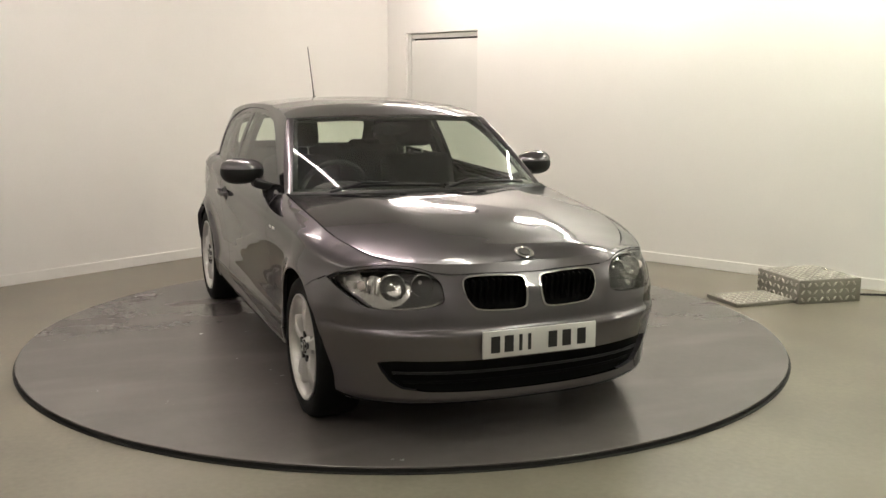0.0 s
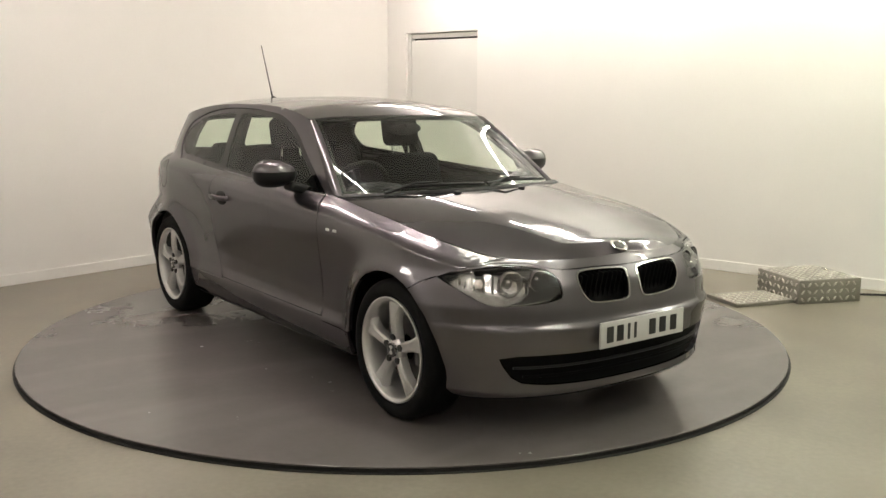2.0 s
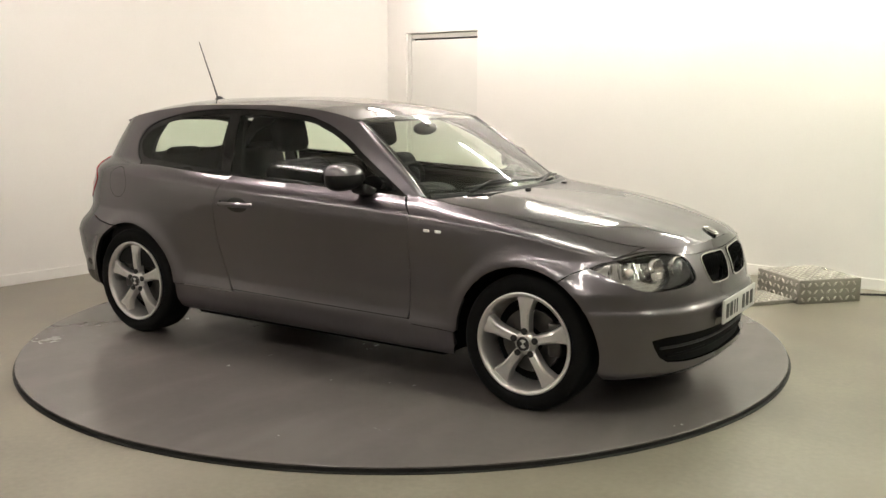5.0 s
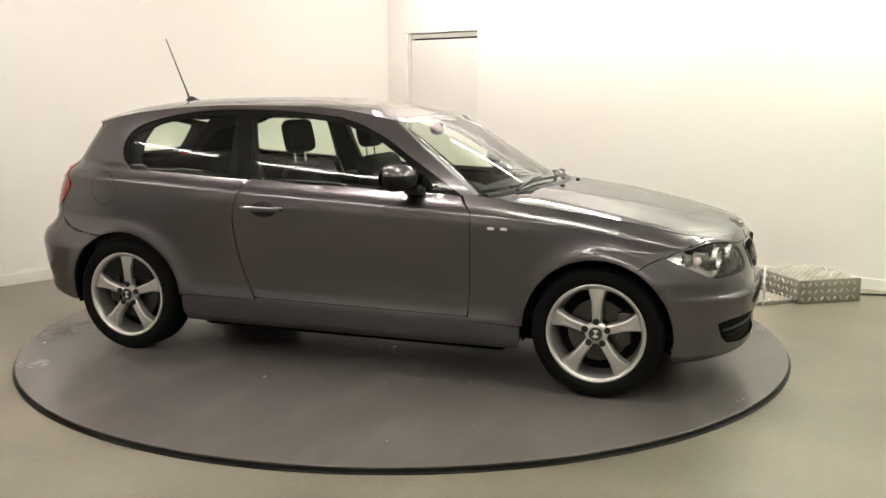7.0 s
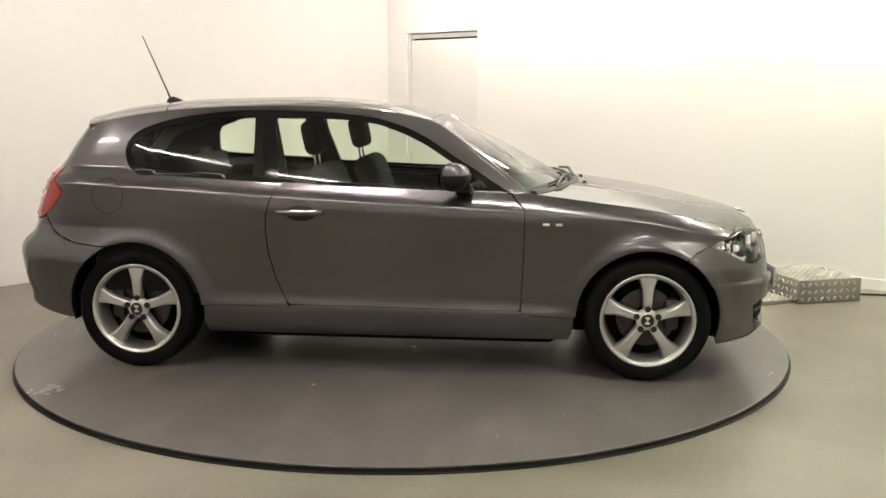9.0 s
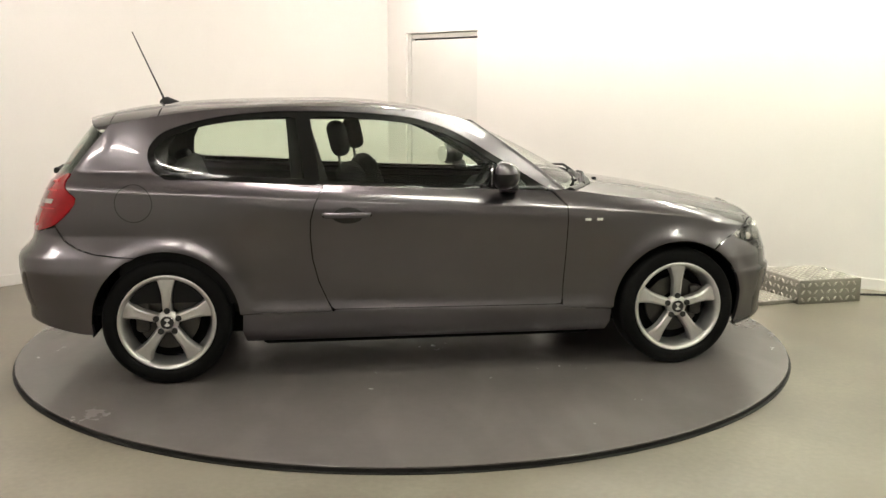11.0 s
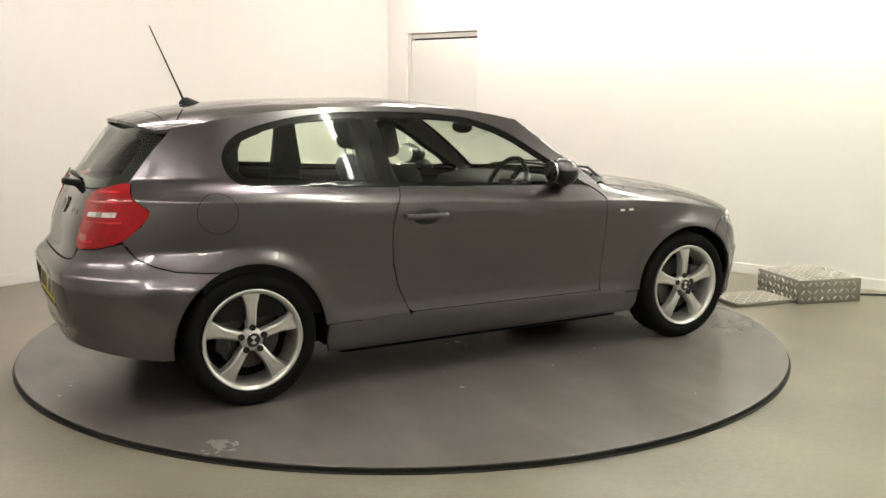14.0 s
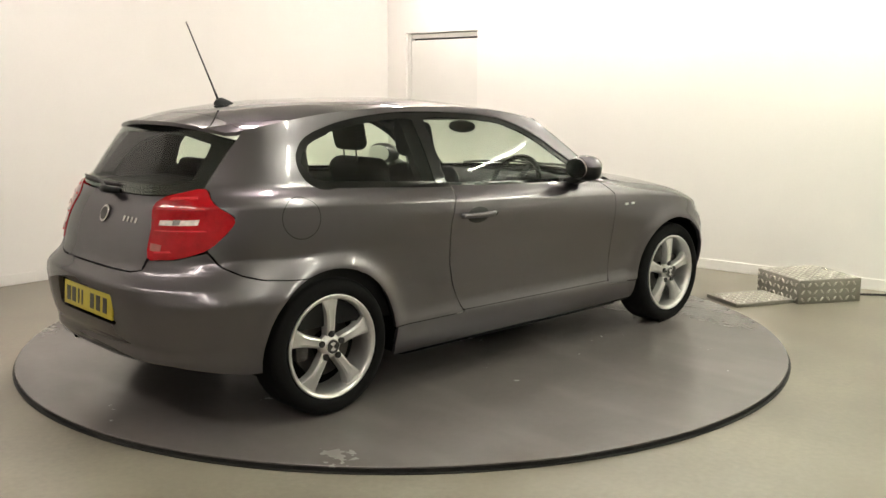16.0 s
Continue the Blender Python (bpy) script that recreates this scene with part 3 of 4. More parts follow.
LAMP_EDGE = [(float(rear(np.array(rear_angle(y, z)), np.array(z))[0]) + 0.005, z) for y, z in (TAIL[-2:] + flow(TAIL, 4)[:9])]


def build_body(car):
    for s in (-1, 1):
        flank = side(s)
        crease = along(crease_z, -1.95, 1.75, 44)
        creases = [along(crease_z, -1.95, 1.75, 44, -0.007), crease, along(crease_z, -1.95, 1.75, 44, 0.007), along(lambda x: 0.372 + 0 * x, -0.9, 0.9, 30)]
        belt = along(belt_z, -0.545, 0.625, 14)
        door = [(-0.545, float(belt_z(-0.545)))] + [(-0.590, 0.90), (-0.612, 0.82), (-0.615, 0.74), (-0.605, 0.62), (-0.575, 0.50), (-0.531, 0.40), (-0.514, 0.372), (-0.50, 0.3625), (-0.45, 0.3615)]
        door += [(0.0, 0.358), (0.64, 0.353), (0.684, 0.3535), (0.690, 0.39), (0.700, 0.60), (0.704, 0.80), (0.702, 0.870), (0.630, 0.941)] + belt[::-1][1:-1]
        d = panel("door", rounded(door, 0.006, 2), flank, PAINT, car, step=0.020, lines=creases, label="graphite grey front door with a single window")
        build_handle(d, s)
        wing = [(0.694, 0.330), (0.955, 0.322)] + arc(AXLE, HUB_Z, ARCH_R, 178, 60.4, 26) + [(1.56, 0.6685), (1.640, 0.7035)]
        wing += [(1.70, 0.730), (1.755, 0.752), (1.78, 0.768)] + along(belt_z, 1.79, 0.74, 24, -0.001) + [(0.70, 0.9445), (0.640, 0.9465), (0.7065, 0.873), (0.7085, 0.80), (0.7045, 0.60), (0.6945, 0.39)]
        w = panel("front_wing", wing, flank, PAINT, car, step=0.020, lip=0.018, lines=creases)
        build_repeater(w, s)
        # quarter, roof rail and windscreen pillar are one pressing
        rail = along(roof_e, -1.60, 0.20, 24, 0.002)
        quarter = [(-0.512, 0.3505), (-0.96, 0.350)] + arc(-AXLE, HUB_Z, ARCH_R, 5, 112, 26)
        quarter += [(-1.541, 0.653), (-1.66, 0.664), (-1.749, 0.690), (-1.816, 0.727), (-1.862, 0.794)] + LAMP_EDGE + [(-1.803, 1.046), (-1.745, 1.12), (-1.686, 1.192), (-1.640, 1.240)]
        quarter += rail + [(0.245, 1.292), (0.36, 1.207), (0.48, 1.115), (0.60, 1.022), (0.700, 0.945), (0.665, 0.938)] + [(x, z) for x, z in DLO_TOP]
        quarter += [(-1.28, 1.018)] + along(belt_z, -1.24, -0.552, 12, -0.006) + [(-0.596, 0.90), (-0.618, 0.82), (-0.621, 0.74), (-0.611, 0.62), (-0.581, 0.50), (-0.536, 0.40)]
        q = panel("rear_quarter", quarter, flank, PAINT, car, step=0.022, lip=0.018, lines=creases + [along(belt_z, -1.8, -1.3, 10)])
        if s < 0:
            flap = arc(-1.468, 0.910, 0.088, 0, 360, 40)[:-1]
            ring = arc(-1.468, 0.910, 0.0920, 0, 360, 40)[:-1]
            panel("fuel_flap_gap", ring, flank, EDGE, q, lip=0, lift=0.0006, holes=[flap], step=0.01)
        sill = [(-0.945, 0.200), (-0.962, 0.26), (-0.957, 0.347), (-0.512, 0.347), (-0.495, 0.3580), (-0.45, 0.3585), (0.0, 0.3545), (0.64, 0.3495), (0.69, 0.3495), (0.70, 0.327), (0.957, 0.318), (0.955, 0.25), (0.935, 0.200)]
        panel("sill", sill, flank, PAINT, car, step=0.014, lip=0.02)
        # glass, with the black surround inside the opening
        top = [(x, z) for x, z in DLO_TOP]
        rear_pane = [(-0.640, float(belt_z(-0.64)) + 0.024), (-0.650, 1.10), (-0.664, 1.20), (-0.680, 1.318)] + [(x + 0.020 * (x < -1.2), z - 0.028) for x, z in top if x < -0.70 and z > 1.17]
        rear_pane += [(-1.366, 1.110), (-1.335, 1.072), (-1.285, 1.056)] + along(belt_z, -1.2, -0.70, 6, 0.024)
        front_pane = [(-0.565, float(belt_z(-0.565)) + 0.018), (-0.575, 1.10), (-0.590, 1.20), (-0.605, 1.318)] + [(x - 0.014 * (x > 0), z - 0.026) for x, z in top if -0.6 < x < 0.50][::-1]
        front_pane += [(0.500, 0.990), (0.515, 0.972)] + along(belt_z, 0.48, -0.5, 8, 0.018)
        surround = [(0.63, 0.945)] + DLO_TOP[:-1] + [(-1.328, 1.018), (-1.28, 1.012)] + along(belt_z, -1.24, 0.60, 16, -0.010)
        panel("window_surround", surround, flank, GLOSS_BLACK, car, holes=[[(x, z) for x, z in rear_pane], front_pane], step=0.02, lip=0.01, lift=-0.006, label="gloss black window surround")
        panel("side_window", front_pane, flank, GLASS, car, step=0.05, lip=0, lift=-0.007).visible_shadow = False
        panel("side_window", rear_pane, flank, GLASS, car, step=0.05, lip=0, lift=-0.007).visible_shadow = False
        # windscreen pillar skin, from the flank round to the glass
        bm = bmesh.new()
        rows = []
        for i in range(17):
            t = i / 16
            f = flank(np.array(0.247 + (0.700 - 0.247) * t), np.array(1.2915 + (0.9455 - 1.2915) * t))
            g = screen(np.array(s * 0.985), np.array(1 - t))
            row = []
            for k in range(6):
                u = k / 5
                q = f * (1 - u) + g * u
                bulge = 0.010 * math.sin(math.pi * u)
                row.append(bm.verts.new((q[0] + bulge * 0.5, q[1] + s * bulge * 0.6, q[2] + bulge * 0.6 + 0.001)))
            rows.append(row)
        for p, r in zip(rows, rows[1:]):
            for k in range(5):
                bm.faces.new((p[k], p[k + 1], r[k + 1], r[k]))
        part("windscreen_pillar", bm, PAINT, car)
    # bonnet
    edge = along(lambda x: half_width(x, belt_z(x)), 0.72, 1.90, 34) + along(lambda x: half_width(x, belt_z(x)), 1.91, 1.952, 10)
    right = [(x, -y + (0.003 if x < 1.78 else 0.0006)) for x, y in edge] + [(1.955, 0.0)]
    left = [(x, -y) for x, y in right[:-1]][::-1]
    foot = [(0.80, 0.665), (0.92, 0.50), (0.985, 0.25), (1.0, 0.0), (0.985, -0.25), (0.92, -0.50), (0.80, -0.665)]
    bon = panel("bonnet", right + left + foot, bonnet, PAINT, car, step=0.028, lip=0.02, label="long graphite grey bonnet with two soft ridges")
    for y in (-0.21, 0.21):
        part("washer_jet", box_bm((0.022, 0.032, 0.012), pose(1.03, y, float(bonnet(np.array(1.03), np.array(y))[2]) + 0.004), 0.004), BLACK, bon)
    # roof skin
    re = along(lambda x: half_width(x, roof_e(x)), 0.21, -1.585, 26)
    ro = [(x, -y + 0.004) for x, y in re] + [(-1.605, -0.50), (-1.612, 0.0), (-1.605, 0.50)] + [(x, y - 0.004) for x, y in re[::-1]]
    panel("roof", ro, roof, PAINT, car, step=0.035, lip=0.012)
    panel("headlining", [(x * 0.97, y * 0.95) for x, y in ro], roof, HEADLINER, car, step=0.08, lip=0, lift=-0.035)
    # spoiler over the rear window
    sp = [(-1.590, -0.543), (-1.63, -0.540), (-1.672, -0.515), (-1.712, -0.42), (-1.745, -0.27), (-1.762, -0.12), (-1.765, 0.0)]
    sp = sp + [(x, -y) for x, y in sp[:-1][::-1]] + [(-1.609, 0.50), (-1.616, 0.0), (-1.609, -0.50)]
    panel("roof_spoiler", sp, roof, PAINT, car, step=0.03, lip=0.018)
    # windscreen with a dark band round it
    full = [(-1 + 2 * i / 24, 0.0) for i in range(25)] + [(1 - 2 * i / 24, 1.0) for i in range(25)]
    clear = [(-0.955 + 1.91 * i / 24, 0.07) for i in range(25)] + [(0.945 - 1.89 * i / 24, 0.955) for i in range(25)]
    panel("windscreen", full, screen, SCREEN, car, step=0.06, lip=0).visible_shadow = False
    panel("windscreen_band", full, screen, GLOSS_BLACK, car, holes=[clear], step=0.05, lip=0, lift=-0.003)
    cowl = tube([(0.955 - 0.235 * abs(a) ** 2.3 + 0.03, 0.70 * a, 0.945 - 0.018 * a * a) for a in [-1 + i / 10 for i in range(21)]], 0.030, 10)
    part("cowl", cowl, BLACK, car)
    # front bumper with its openings
    lamp_r, lamp_l = front_outline(flow(HEADLAMP, 3)), front_outline(flow(HEADLAMP, 3), -1)
    kid_r, kid_l = front_outline(flow(KIDNEY, 3)), front_outline(flow(KIDNEY, 3), -1)
    mouth = front_outline(MOUTH) + front_outline(MOUTH, -1)[::-1][1:-1]
    shut = [(0.735, 0.7285), (0.700, 0.7395), (0.665, 0.7475), (0.62, 0.7545), (0.58, 0.7575), (0.53, 0.7570), (0.49, 0.7545), (0.455, 0.748), (0.41, 0.734), (0.36, 0.7275), (0.30, 0.7265), (0.20, 0.7275), (0.10, 0.7245)]
    half = [(0.0, 0.196), (0.2, 0.196), (0.4, 0.197), (0.6, 0.196), (front_angle(0.62, 0.19), 0.190), (front_angle(0.70, 0.185), 0.184), (front_angle_x(1.69, 0.18), 0.180), (front_angle_x(1.675, 0.22), 0.22)]
    half += [(front_angle_x(x, z), z) for x, z in arc(AXLE, HUB_Z, ARCH_R, -8, 59.6, 14)] + [(front_angle_x(1.561, 0.6645), 0.6645), (front_angle_x(1.641, 0.6995), 0.6995)]
    half += [(front_angle(y, z - 0.0035), z - 0.0035) for y, z in shut] + [(0.0, 0.7175)]
    bumper_line = half + mirror_outline(half[1:-1])[::-1]
    bump = panel("front_bumper", bumper_line, front, PAINT, car, holes=[lamp_r, lamp_l, kid_r, kid_l, mouth], step=0.020, lip=0.022,
                 lines=[[(-1.25 + 2.5 * i / 60, z) for i in range(61)] for z in (0.230, 0.486, 0.497, 0.506, 0.515)])
    nose = [(0.0, 0.721)] + [(front_angle(y, z), z) for y, z in shut[::-1]] + [(front_angle_x(1.700, 0.7270), 0.7270), (front_angle_x(1.755, 0.7490), 0.7490), (front_angle_x(1.783, 0.7655), 0.7655)]
    nose += [(front_angle_x(x, float(belt_z(x))), float(belt_z(x))) for x in (1.80, 1.82, 1.84, 1.86, 1.88, 1.895, 1.91, 1.92, 1.93, 1.938, 1.946, 1.951)] + [(0.0, 0.7640)]
    panel("bonnet_nose", nose + mirror_outline(nose[1:-1])[::-1], front, PAINT, bon, step=0.016, lip=0.012)
    build_front(car, bump, lamp_r, lamp_l, kid_r, kid_l, mouth)
    # rear bumper, tailgate, rear window
    half = [(0.0, 0.296), (rear_angle(0.2, 0.30), 0.300), (rear_angle(0.42, 0.315), 0.315), (rear_angle(0.60, 0.315), 0.315), (rear_angle(0.70, 0.292), 0.292), (rear_angle_x(-1.74, 0.262), 0.262)]
    half += [(rear_angle_x(x, z), z) for x, z in arc(-AXLE, HUB_Z, ARCH_R, 189, 114, 14)] + [(rear_angle_x(x, z), z) for x, z in ((-1.541, 0.648), (-1.66, 0.659), (-1.752, 0.685), (-1.820, 0.722), (-1.866, 0.786))]
    half += [(rear_angle(0.583, 0.757), 0.757), (rear_angle(0.50, 0.749), 0.749), (rear_angle(0.452, 0.749), 0.749), (rear_angle(0.43, 0.705), 0.705), (rear_angle(0.36, 0.688), 0.688), (rear_angle(0.15, 0.684), 0.684), (0.0, 0.684)]
    recess = rounded(rear_outline([(-0.300, 0.452), (0.300, 0.452), (0.285, 0.598), (-0.285, 0.598)]), 0.03)
    rb = panel("rear_bumper", half + mirror_outline(half[1:-1])[::-1], rear, PAINT, car, holes=[recess], step=0.022, lip=0.026)
    panel("plate_recess", recess, rear, PAINT, rb, step=0.03, lip=0, lift=-0.024)
    gate = [(0.0, 0.690), (0.15, 0.690), (0.36, 0.694), (0.42, 0.706), (0.440, 0.757), (0.420, 0.880), (0.380, 0.961), (0.418, 1.008), (0.30, 1.003), (0.17, 0.999), (0.0, 0.997)]
    g_half = rear_outline(gate)
    tg = panel("tailgate", g_half + mirror_outline(g_half[1:-1])[::-1], rear, PAINT, car, step=0.026, lip=0.02)
    pane = rear_outline([(0.0, 1.003), (0.17, 1.005), (0.43, 1.018), (0.556, 1.046), (0.558, 1.12), (0.553, 1.192), (0.548, 1.245), (0.34, 1.290), (0.0, 1.300)])
    hole = rear_outline([(0.0, 1.045), (0.17, 1.047), (0.40, 1.058), (0.490, 1.080), (0.490, 1.13), (0.485, 1.192), (0.475, 1.230), (0.30, 1.262), (0.0, 1.270)])
    pane_all, hole_all = pane + mirror_outline(pane[1:-1])[::-1], hole + mirror_outline(hole[1:-1])[::-1]
    panel("rear_window", pane_all, rear, GLASS, car, step=0.05, lip=0).visible_shadow = False
    panel("rear_window_band", pane_all, rear, GLOSS_BLACK, car, holes=[hole_all], step=0.03, lip=0.01, lift=-0.003)
    build_rear(car, rb, tg)


def build_handle(door, s):
    y = s * float(half_width(-0.43, 0.845))
    # black ellipsoid stands in for the shade in the recess behind the handle
    cup = bmesh.new()
    bmesh.ops.create_uvsphere(cup, u_segments=20, v_segments=10, radius=1, matrix=pose(-0.43, y - s * 0.004, 0.842) @ Matrix.Diagonal((0.085, 0.010, 0.042, 1)))
    part("handle_recess_shade", cup, EDGE, door)
    pts = [(-0.435 + 0.115 * math.cos(math.pi * i / 10), y + s * (0.004 + 0.034 * math.sin(math.pi * i / 10) ** 0.6), 0.846) for i in range(11)]
    h = tube(pts, 0.0095, 10)
    h.transform(Matrix.Translation((0, 0, 0.846)) @ Matrix.Diagonal((1, 1, 1.5, 1)) @ Matrix.Translation((0, 0, -0.846)))
    part("handle", h, PAINT, door, "body-coloured bow door handle")


def build_repeater(wing, s):
    for dx in (-0.032, 0.032):
        x, z = 0.845 + dx, 0.800
        y = s * (float(half_width(x, z)) + 0.002)
        part("side_badge", box_bm((0.032, 0.005, 0.013), pose(x, y, z), 0.002), ENAMEL, wing, "small bright side badge")


def build_front(car, bump, lamp_r, lamp_l, kid_r, kid_l, mouth):
    for s, lamp, kid in ((1, lamp_r, kid_r), (-1, lamp_l, kid_l)):
        h = panel("headlamp", lamp, front, LENS, car, step=0.03, lip=0, lift=-0.002, label="clear headlamp with round reflectors")
        panel("lamp_bowl", lamp, front, REFLECTOR, h, step=0.03, lip=0, lift=-0.060)
        mid = np.mean(np.array(lamp), 0)
        inner = [(mid[0] + (a - mid[0]) * 0.988, mid[1] + (b - mid[1]) * 0.972) for a, b in lamp]
        panel("lamp_bezel", lamp, front, GLOSS_BLACK, h, holes=[inner], step=0.02, lip=0.012, lift=-0.004)
        shade = [(s * front_angle(y, z), z) for y, z in ((0.362, 0.650), (0.376, 0.640), (0.43, 0.615), (0.53, 0.601), (0.60, 0.600), (0.555, 0.612), (0.520, 0.645), (0.505, 0.70), (0.52, 0.752), (0.45, 0.746), (0.388, 0.722), (0.364, 0.686))]
        panel("lamp_mask", shade, front, LAMP_DARK, h, step=0.03, lip=0.02, lift=-0.034)
        for y, z, r, deep in ((0.560, 0.673, 0.056, 0.030), (0.452, 0.683, 0.047, 0.022)):
            p = front(np.array(s * front_angle(y, z)), np.array(z))
            m = pose(float(p[0]) - deep - 0.034, float(p[1]), z, 0, 0, -s * 10)
            cup = lathe([(r * 0.98, 0.010), (r * 0.98, 0.032), (r * 0.93, 0.033), (r * 0.86, 0.020), (r * 0.62, -0.004), (r * 0.36, -0.016)], 32, "x", caps=False)
            cup.transform(m)
            part("reflector", cup, REFLECTOR, h)
            ball = bmesh.new()
            bmesh.ops.create_uvsphere(ball, u_segments=20, v_segments=12, radius=r * 0.38, matrix=m @ pose(-0.004, 0, 0))
            part("projector_lens", ball, REFLECTOR, h)
        p = front(np.array(s * front_angle(0.665, 0.672)), np.array(0.672))
        bulb = bmesh.new()
        bmesh.ops.create_uvsphere(bulb, u_segments=14, v_segments=10, radius=0.020, matrix=pose(float(p[0]) - 0.045, float(p[1]), 0.672))
        part("indicator_bulb", bulb, CLEAR_STRIP, h)
        for k in range(4):
            y = 0.62 + 0.032 * k
            p = front(np.array(s * front_angle(y, 0.675)), np.array(0.675))
            part("lamp_rib", box_bm((0.012, 0.008, 0.075 - 0.012 * k), pose(float(p[0]) - 0.046, float(p[1]), 0.672 + 0.004 * k, 0, 0, -s * (20 + 8 * k)), 0.002), REFLECTOR, h)
        # kidney grille: chrome surround, dark insert, upright slats
        k = panel("kidney_grille", kid, front, MESH_BLACK, car, step=0.03, lip=0, lift=-0.045, label="dark kidney grille in a chrome surround")
        mid = np.mean(np.array(kid), 0)
        hole = [(mid[0] + (a - mid[0]) * 0.955, mid[1] + (b - mid[1]) * 0.925) for a, b in kid]
        panel("grille_surround", kid, front, TRIM, k, holes=[hole], step=0.012, lip=0.03, lift=0.004)
        for i in range(9):
            y = 0.065 + i * 0.0275
            p = front(np.array(s * front_angle(y, 0.648)), np.array(0.648))
            part("slat", box_bm((0.03, 0.006, 0.118 - 0.004 * abs(i - 4)), pose(float(p[0]) - 0.034, float(p[1]), 0.648, 0, 14, 0)), MESH_BLACK, k, smooth=False)
    low = panel("lower_grille", mouth, front, MESH_BLACK, car, step=0.03, lip=0, lift=-0.021)
    for z in (0.290, 0.330):
        w = 0.54 if z < 0.3 else 0.58
        pts = [front(np.array(a), np.array(z)) - np.array([0.018, 0, 0]) for a in np.linspace(front_angle(-w, z), front_angle(w, z), 17)]
        part("grille_bar", tube([tuple(q) for q in pts], 0.0065, 8), BLACK if z > 0.3 else MESH_BLACK, low)
    badge = lathe([(0.041, 0.0), (0.041, 0.006), (0.036, 0.009), (0.033, 0.007), (0.002, 0.008)], 32, "z")
    badge.transform(pose(1.918, 0, 0.788, 0, 24, 0))
    b = part("roundel", badge, TRIM, car, "round chrome-ringed bonnet emblem")
    core = lathe([(0.026, 0.0), (0.026, 0.0098), (0.002, 0.0105)], 28, "z")
    core.transform(pose(1.918, 0, 0.788, 0, 24, 0))
    part("roundel_core", core, STEEL, b)
    build_plate(car, "front_number_plate", Vector((2.074, 0, 0.453)), 0, PLATE_W, "white front number plate with black marks")


def build_plate(car, name, at, turn, mat, label, tilt=0.0):
    m = Matrix.Translation(at) @ pose(0, 0, 0, 0, tilt, turn)
    p = part(name, box_bm((0.010, 0.520, 0.111), m, 0.003), mat, car, label)
    for i, y in enumerate((-0.205, -0.145, -0.092, -0.052, 0.055, 0.120, 0.190)):
        w = 0.014 if i in (2, 3) else 0.040
        part("mark", box_bm((0.003, w, 0.068), m @ pose(0.0055, y, 0)), INK, p, smooth=False)


def build_rear(car, bumper, gate):
    for s in (1, -1):
        out = rear_outline(flow(TAIL, 3), s)
        t = panel("tail_lamp", out, rear, RED, car, step=0.02, lip=0.03, lift=0.004, label="red tail lamp with a pale cross strip")
        strip = rear_outline([(0.470, 0.893), (0.628, 0.900), (0.628, 0.922), (0.466, 0.913)], s)
        panel("clear_strip", strip, rear, CLEAR_STRIP, t, step=0.02, lip=0.006, lift=0.007, label="pale indicator strip")
        low = rear_outline([(0.455, 0.79), (0.51, 0.785), (0.51, 0.815), (0.452, 0.82)], s)
        panel("reversing_lens", low, rear, PINK, t, step=0.02, lip=0.005, lift=0.006)
        panel("strip_joint", rear_outline([(0.535, 0.897), (0.565, 0.899), (0.565, 0.919), (0.535, 0.918)], s), rear, TRIM, t, step=0.02, lip=0.004, lift=0.009)
        for z, y0, y1, h in ((0.955, 0.420, 0.640, 0.007), (0.995, 0.470, 0.590, 0.010), (0.868, 0.455, 0.660, 0.006), (0.780, 0.480, 0.560, 0.008)):
            rib = rear_outline([(y0, z), (y1, z + 0.006), (y1 - 0.01, z + 0.006 + h), (y0 + 0.004, z + h)], s)
            panel("lens_rib", rib, rear, RED_BRIGHT, t, step=0.02, lip=0.004, lift=0.008)
    badge = lathe([(0.041, 0.0), (0.041, -0.006), (0.034, -0.009), (0.002, -0.008)], 28, "x")
    badge.transform(pose(float(tail_x(0.90)) + 0.001, 0, 0.905, 0, 22, 0))
    ro = part("roundel", badge, TRIM, gate, "round chrome emblem")
    core = lathe([(0.030, -0.004), (0.030, -0.0098), (0.002, -0.0105)], 28, "x")
    core.transform(pose(float(tail_x(0.90)) + 0.001, 0, 0.905, 0, 22, 0))
    part("roundel_core", core, STEEL, ro)
    for i in range(4):
        y = -0.30 + 0.035 * i
        p = rear(np.array(rear_angle(-y, 0.90)), np.array(0.90))
        part("model_badge", box_bm((0.004, 0.018, 0.024), pose(float(p[0]) - 0.001, float(p[1]), 0.90, 0, 22, 0), 0.001), TRIM, gate)
    build_plate(car, "rear_number_plate", Vector((-2.103, 0, 0.522)), 180, PLATE_Y, "yellow rear number plate with black marks", -4)
    # wiper on the rear window
    pts = [rear(np.array(rear_angle(y, z)), np.array(z)) - np.array([d, 0, -0.004]) for y, z, d in ((0.0, 1.016, 0.062), (-0.06, 1.034, 0.060), (-0.16, 1.044, 0.044), (-0.40, 1.046, 0.030))]
    w = part("rear_wiper", tube([tuple(q) for q in pts], 0.010, 8, taper=0.005), BLACK, car)
    part("wiper_pivot", box_bm((0.10, 0.055, 0.034), pose(-1.965, 0.0, 1.010, 0, 12, 0), 0.012, 3), BLACK, w)
    blade = [rear(np.array(rear_angle(y, 1.034)), np.array(1.034)) - np.array([0.010, 0, 0]) for y in np.linspace(-0.44, 0.02, 12)]
    part("wiper_blade", tube([tuple(q) for q in blade], 0.007, 6), BLACK, w)
    # tailpipe
    pipe = lathe([(0.034, -0.02), (0.034, 0.10), (0.030, 0.10), (0.030, -0.02)], 24, "x", True)
    pipe.transform(pose(-1.985, 0.42, 0.272))
    part("tailpipe", pipe, TRIM, car)


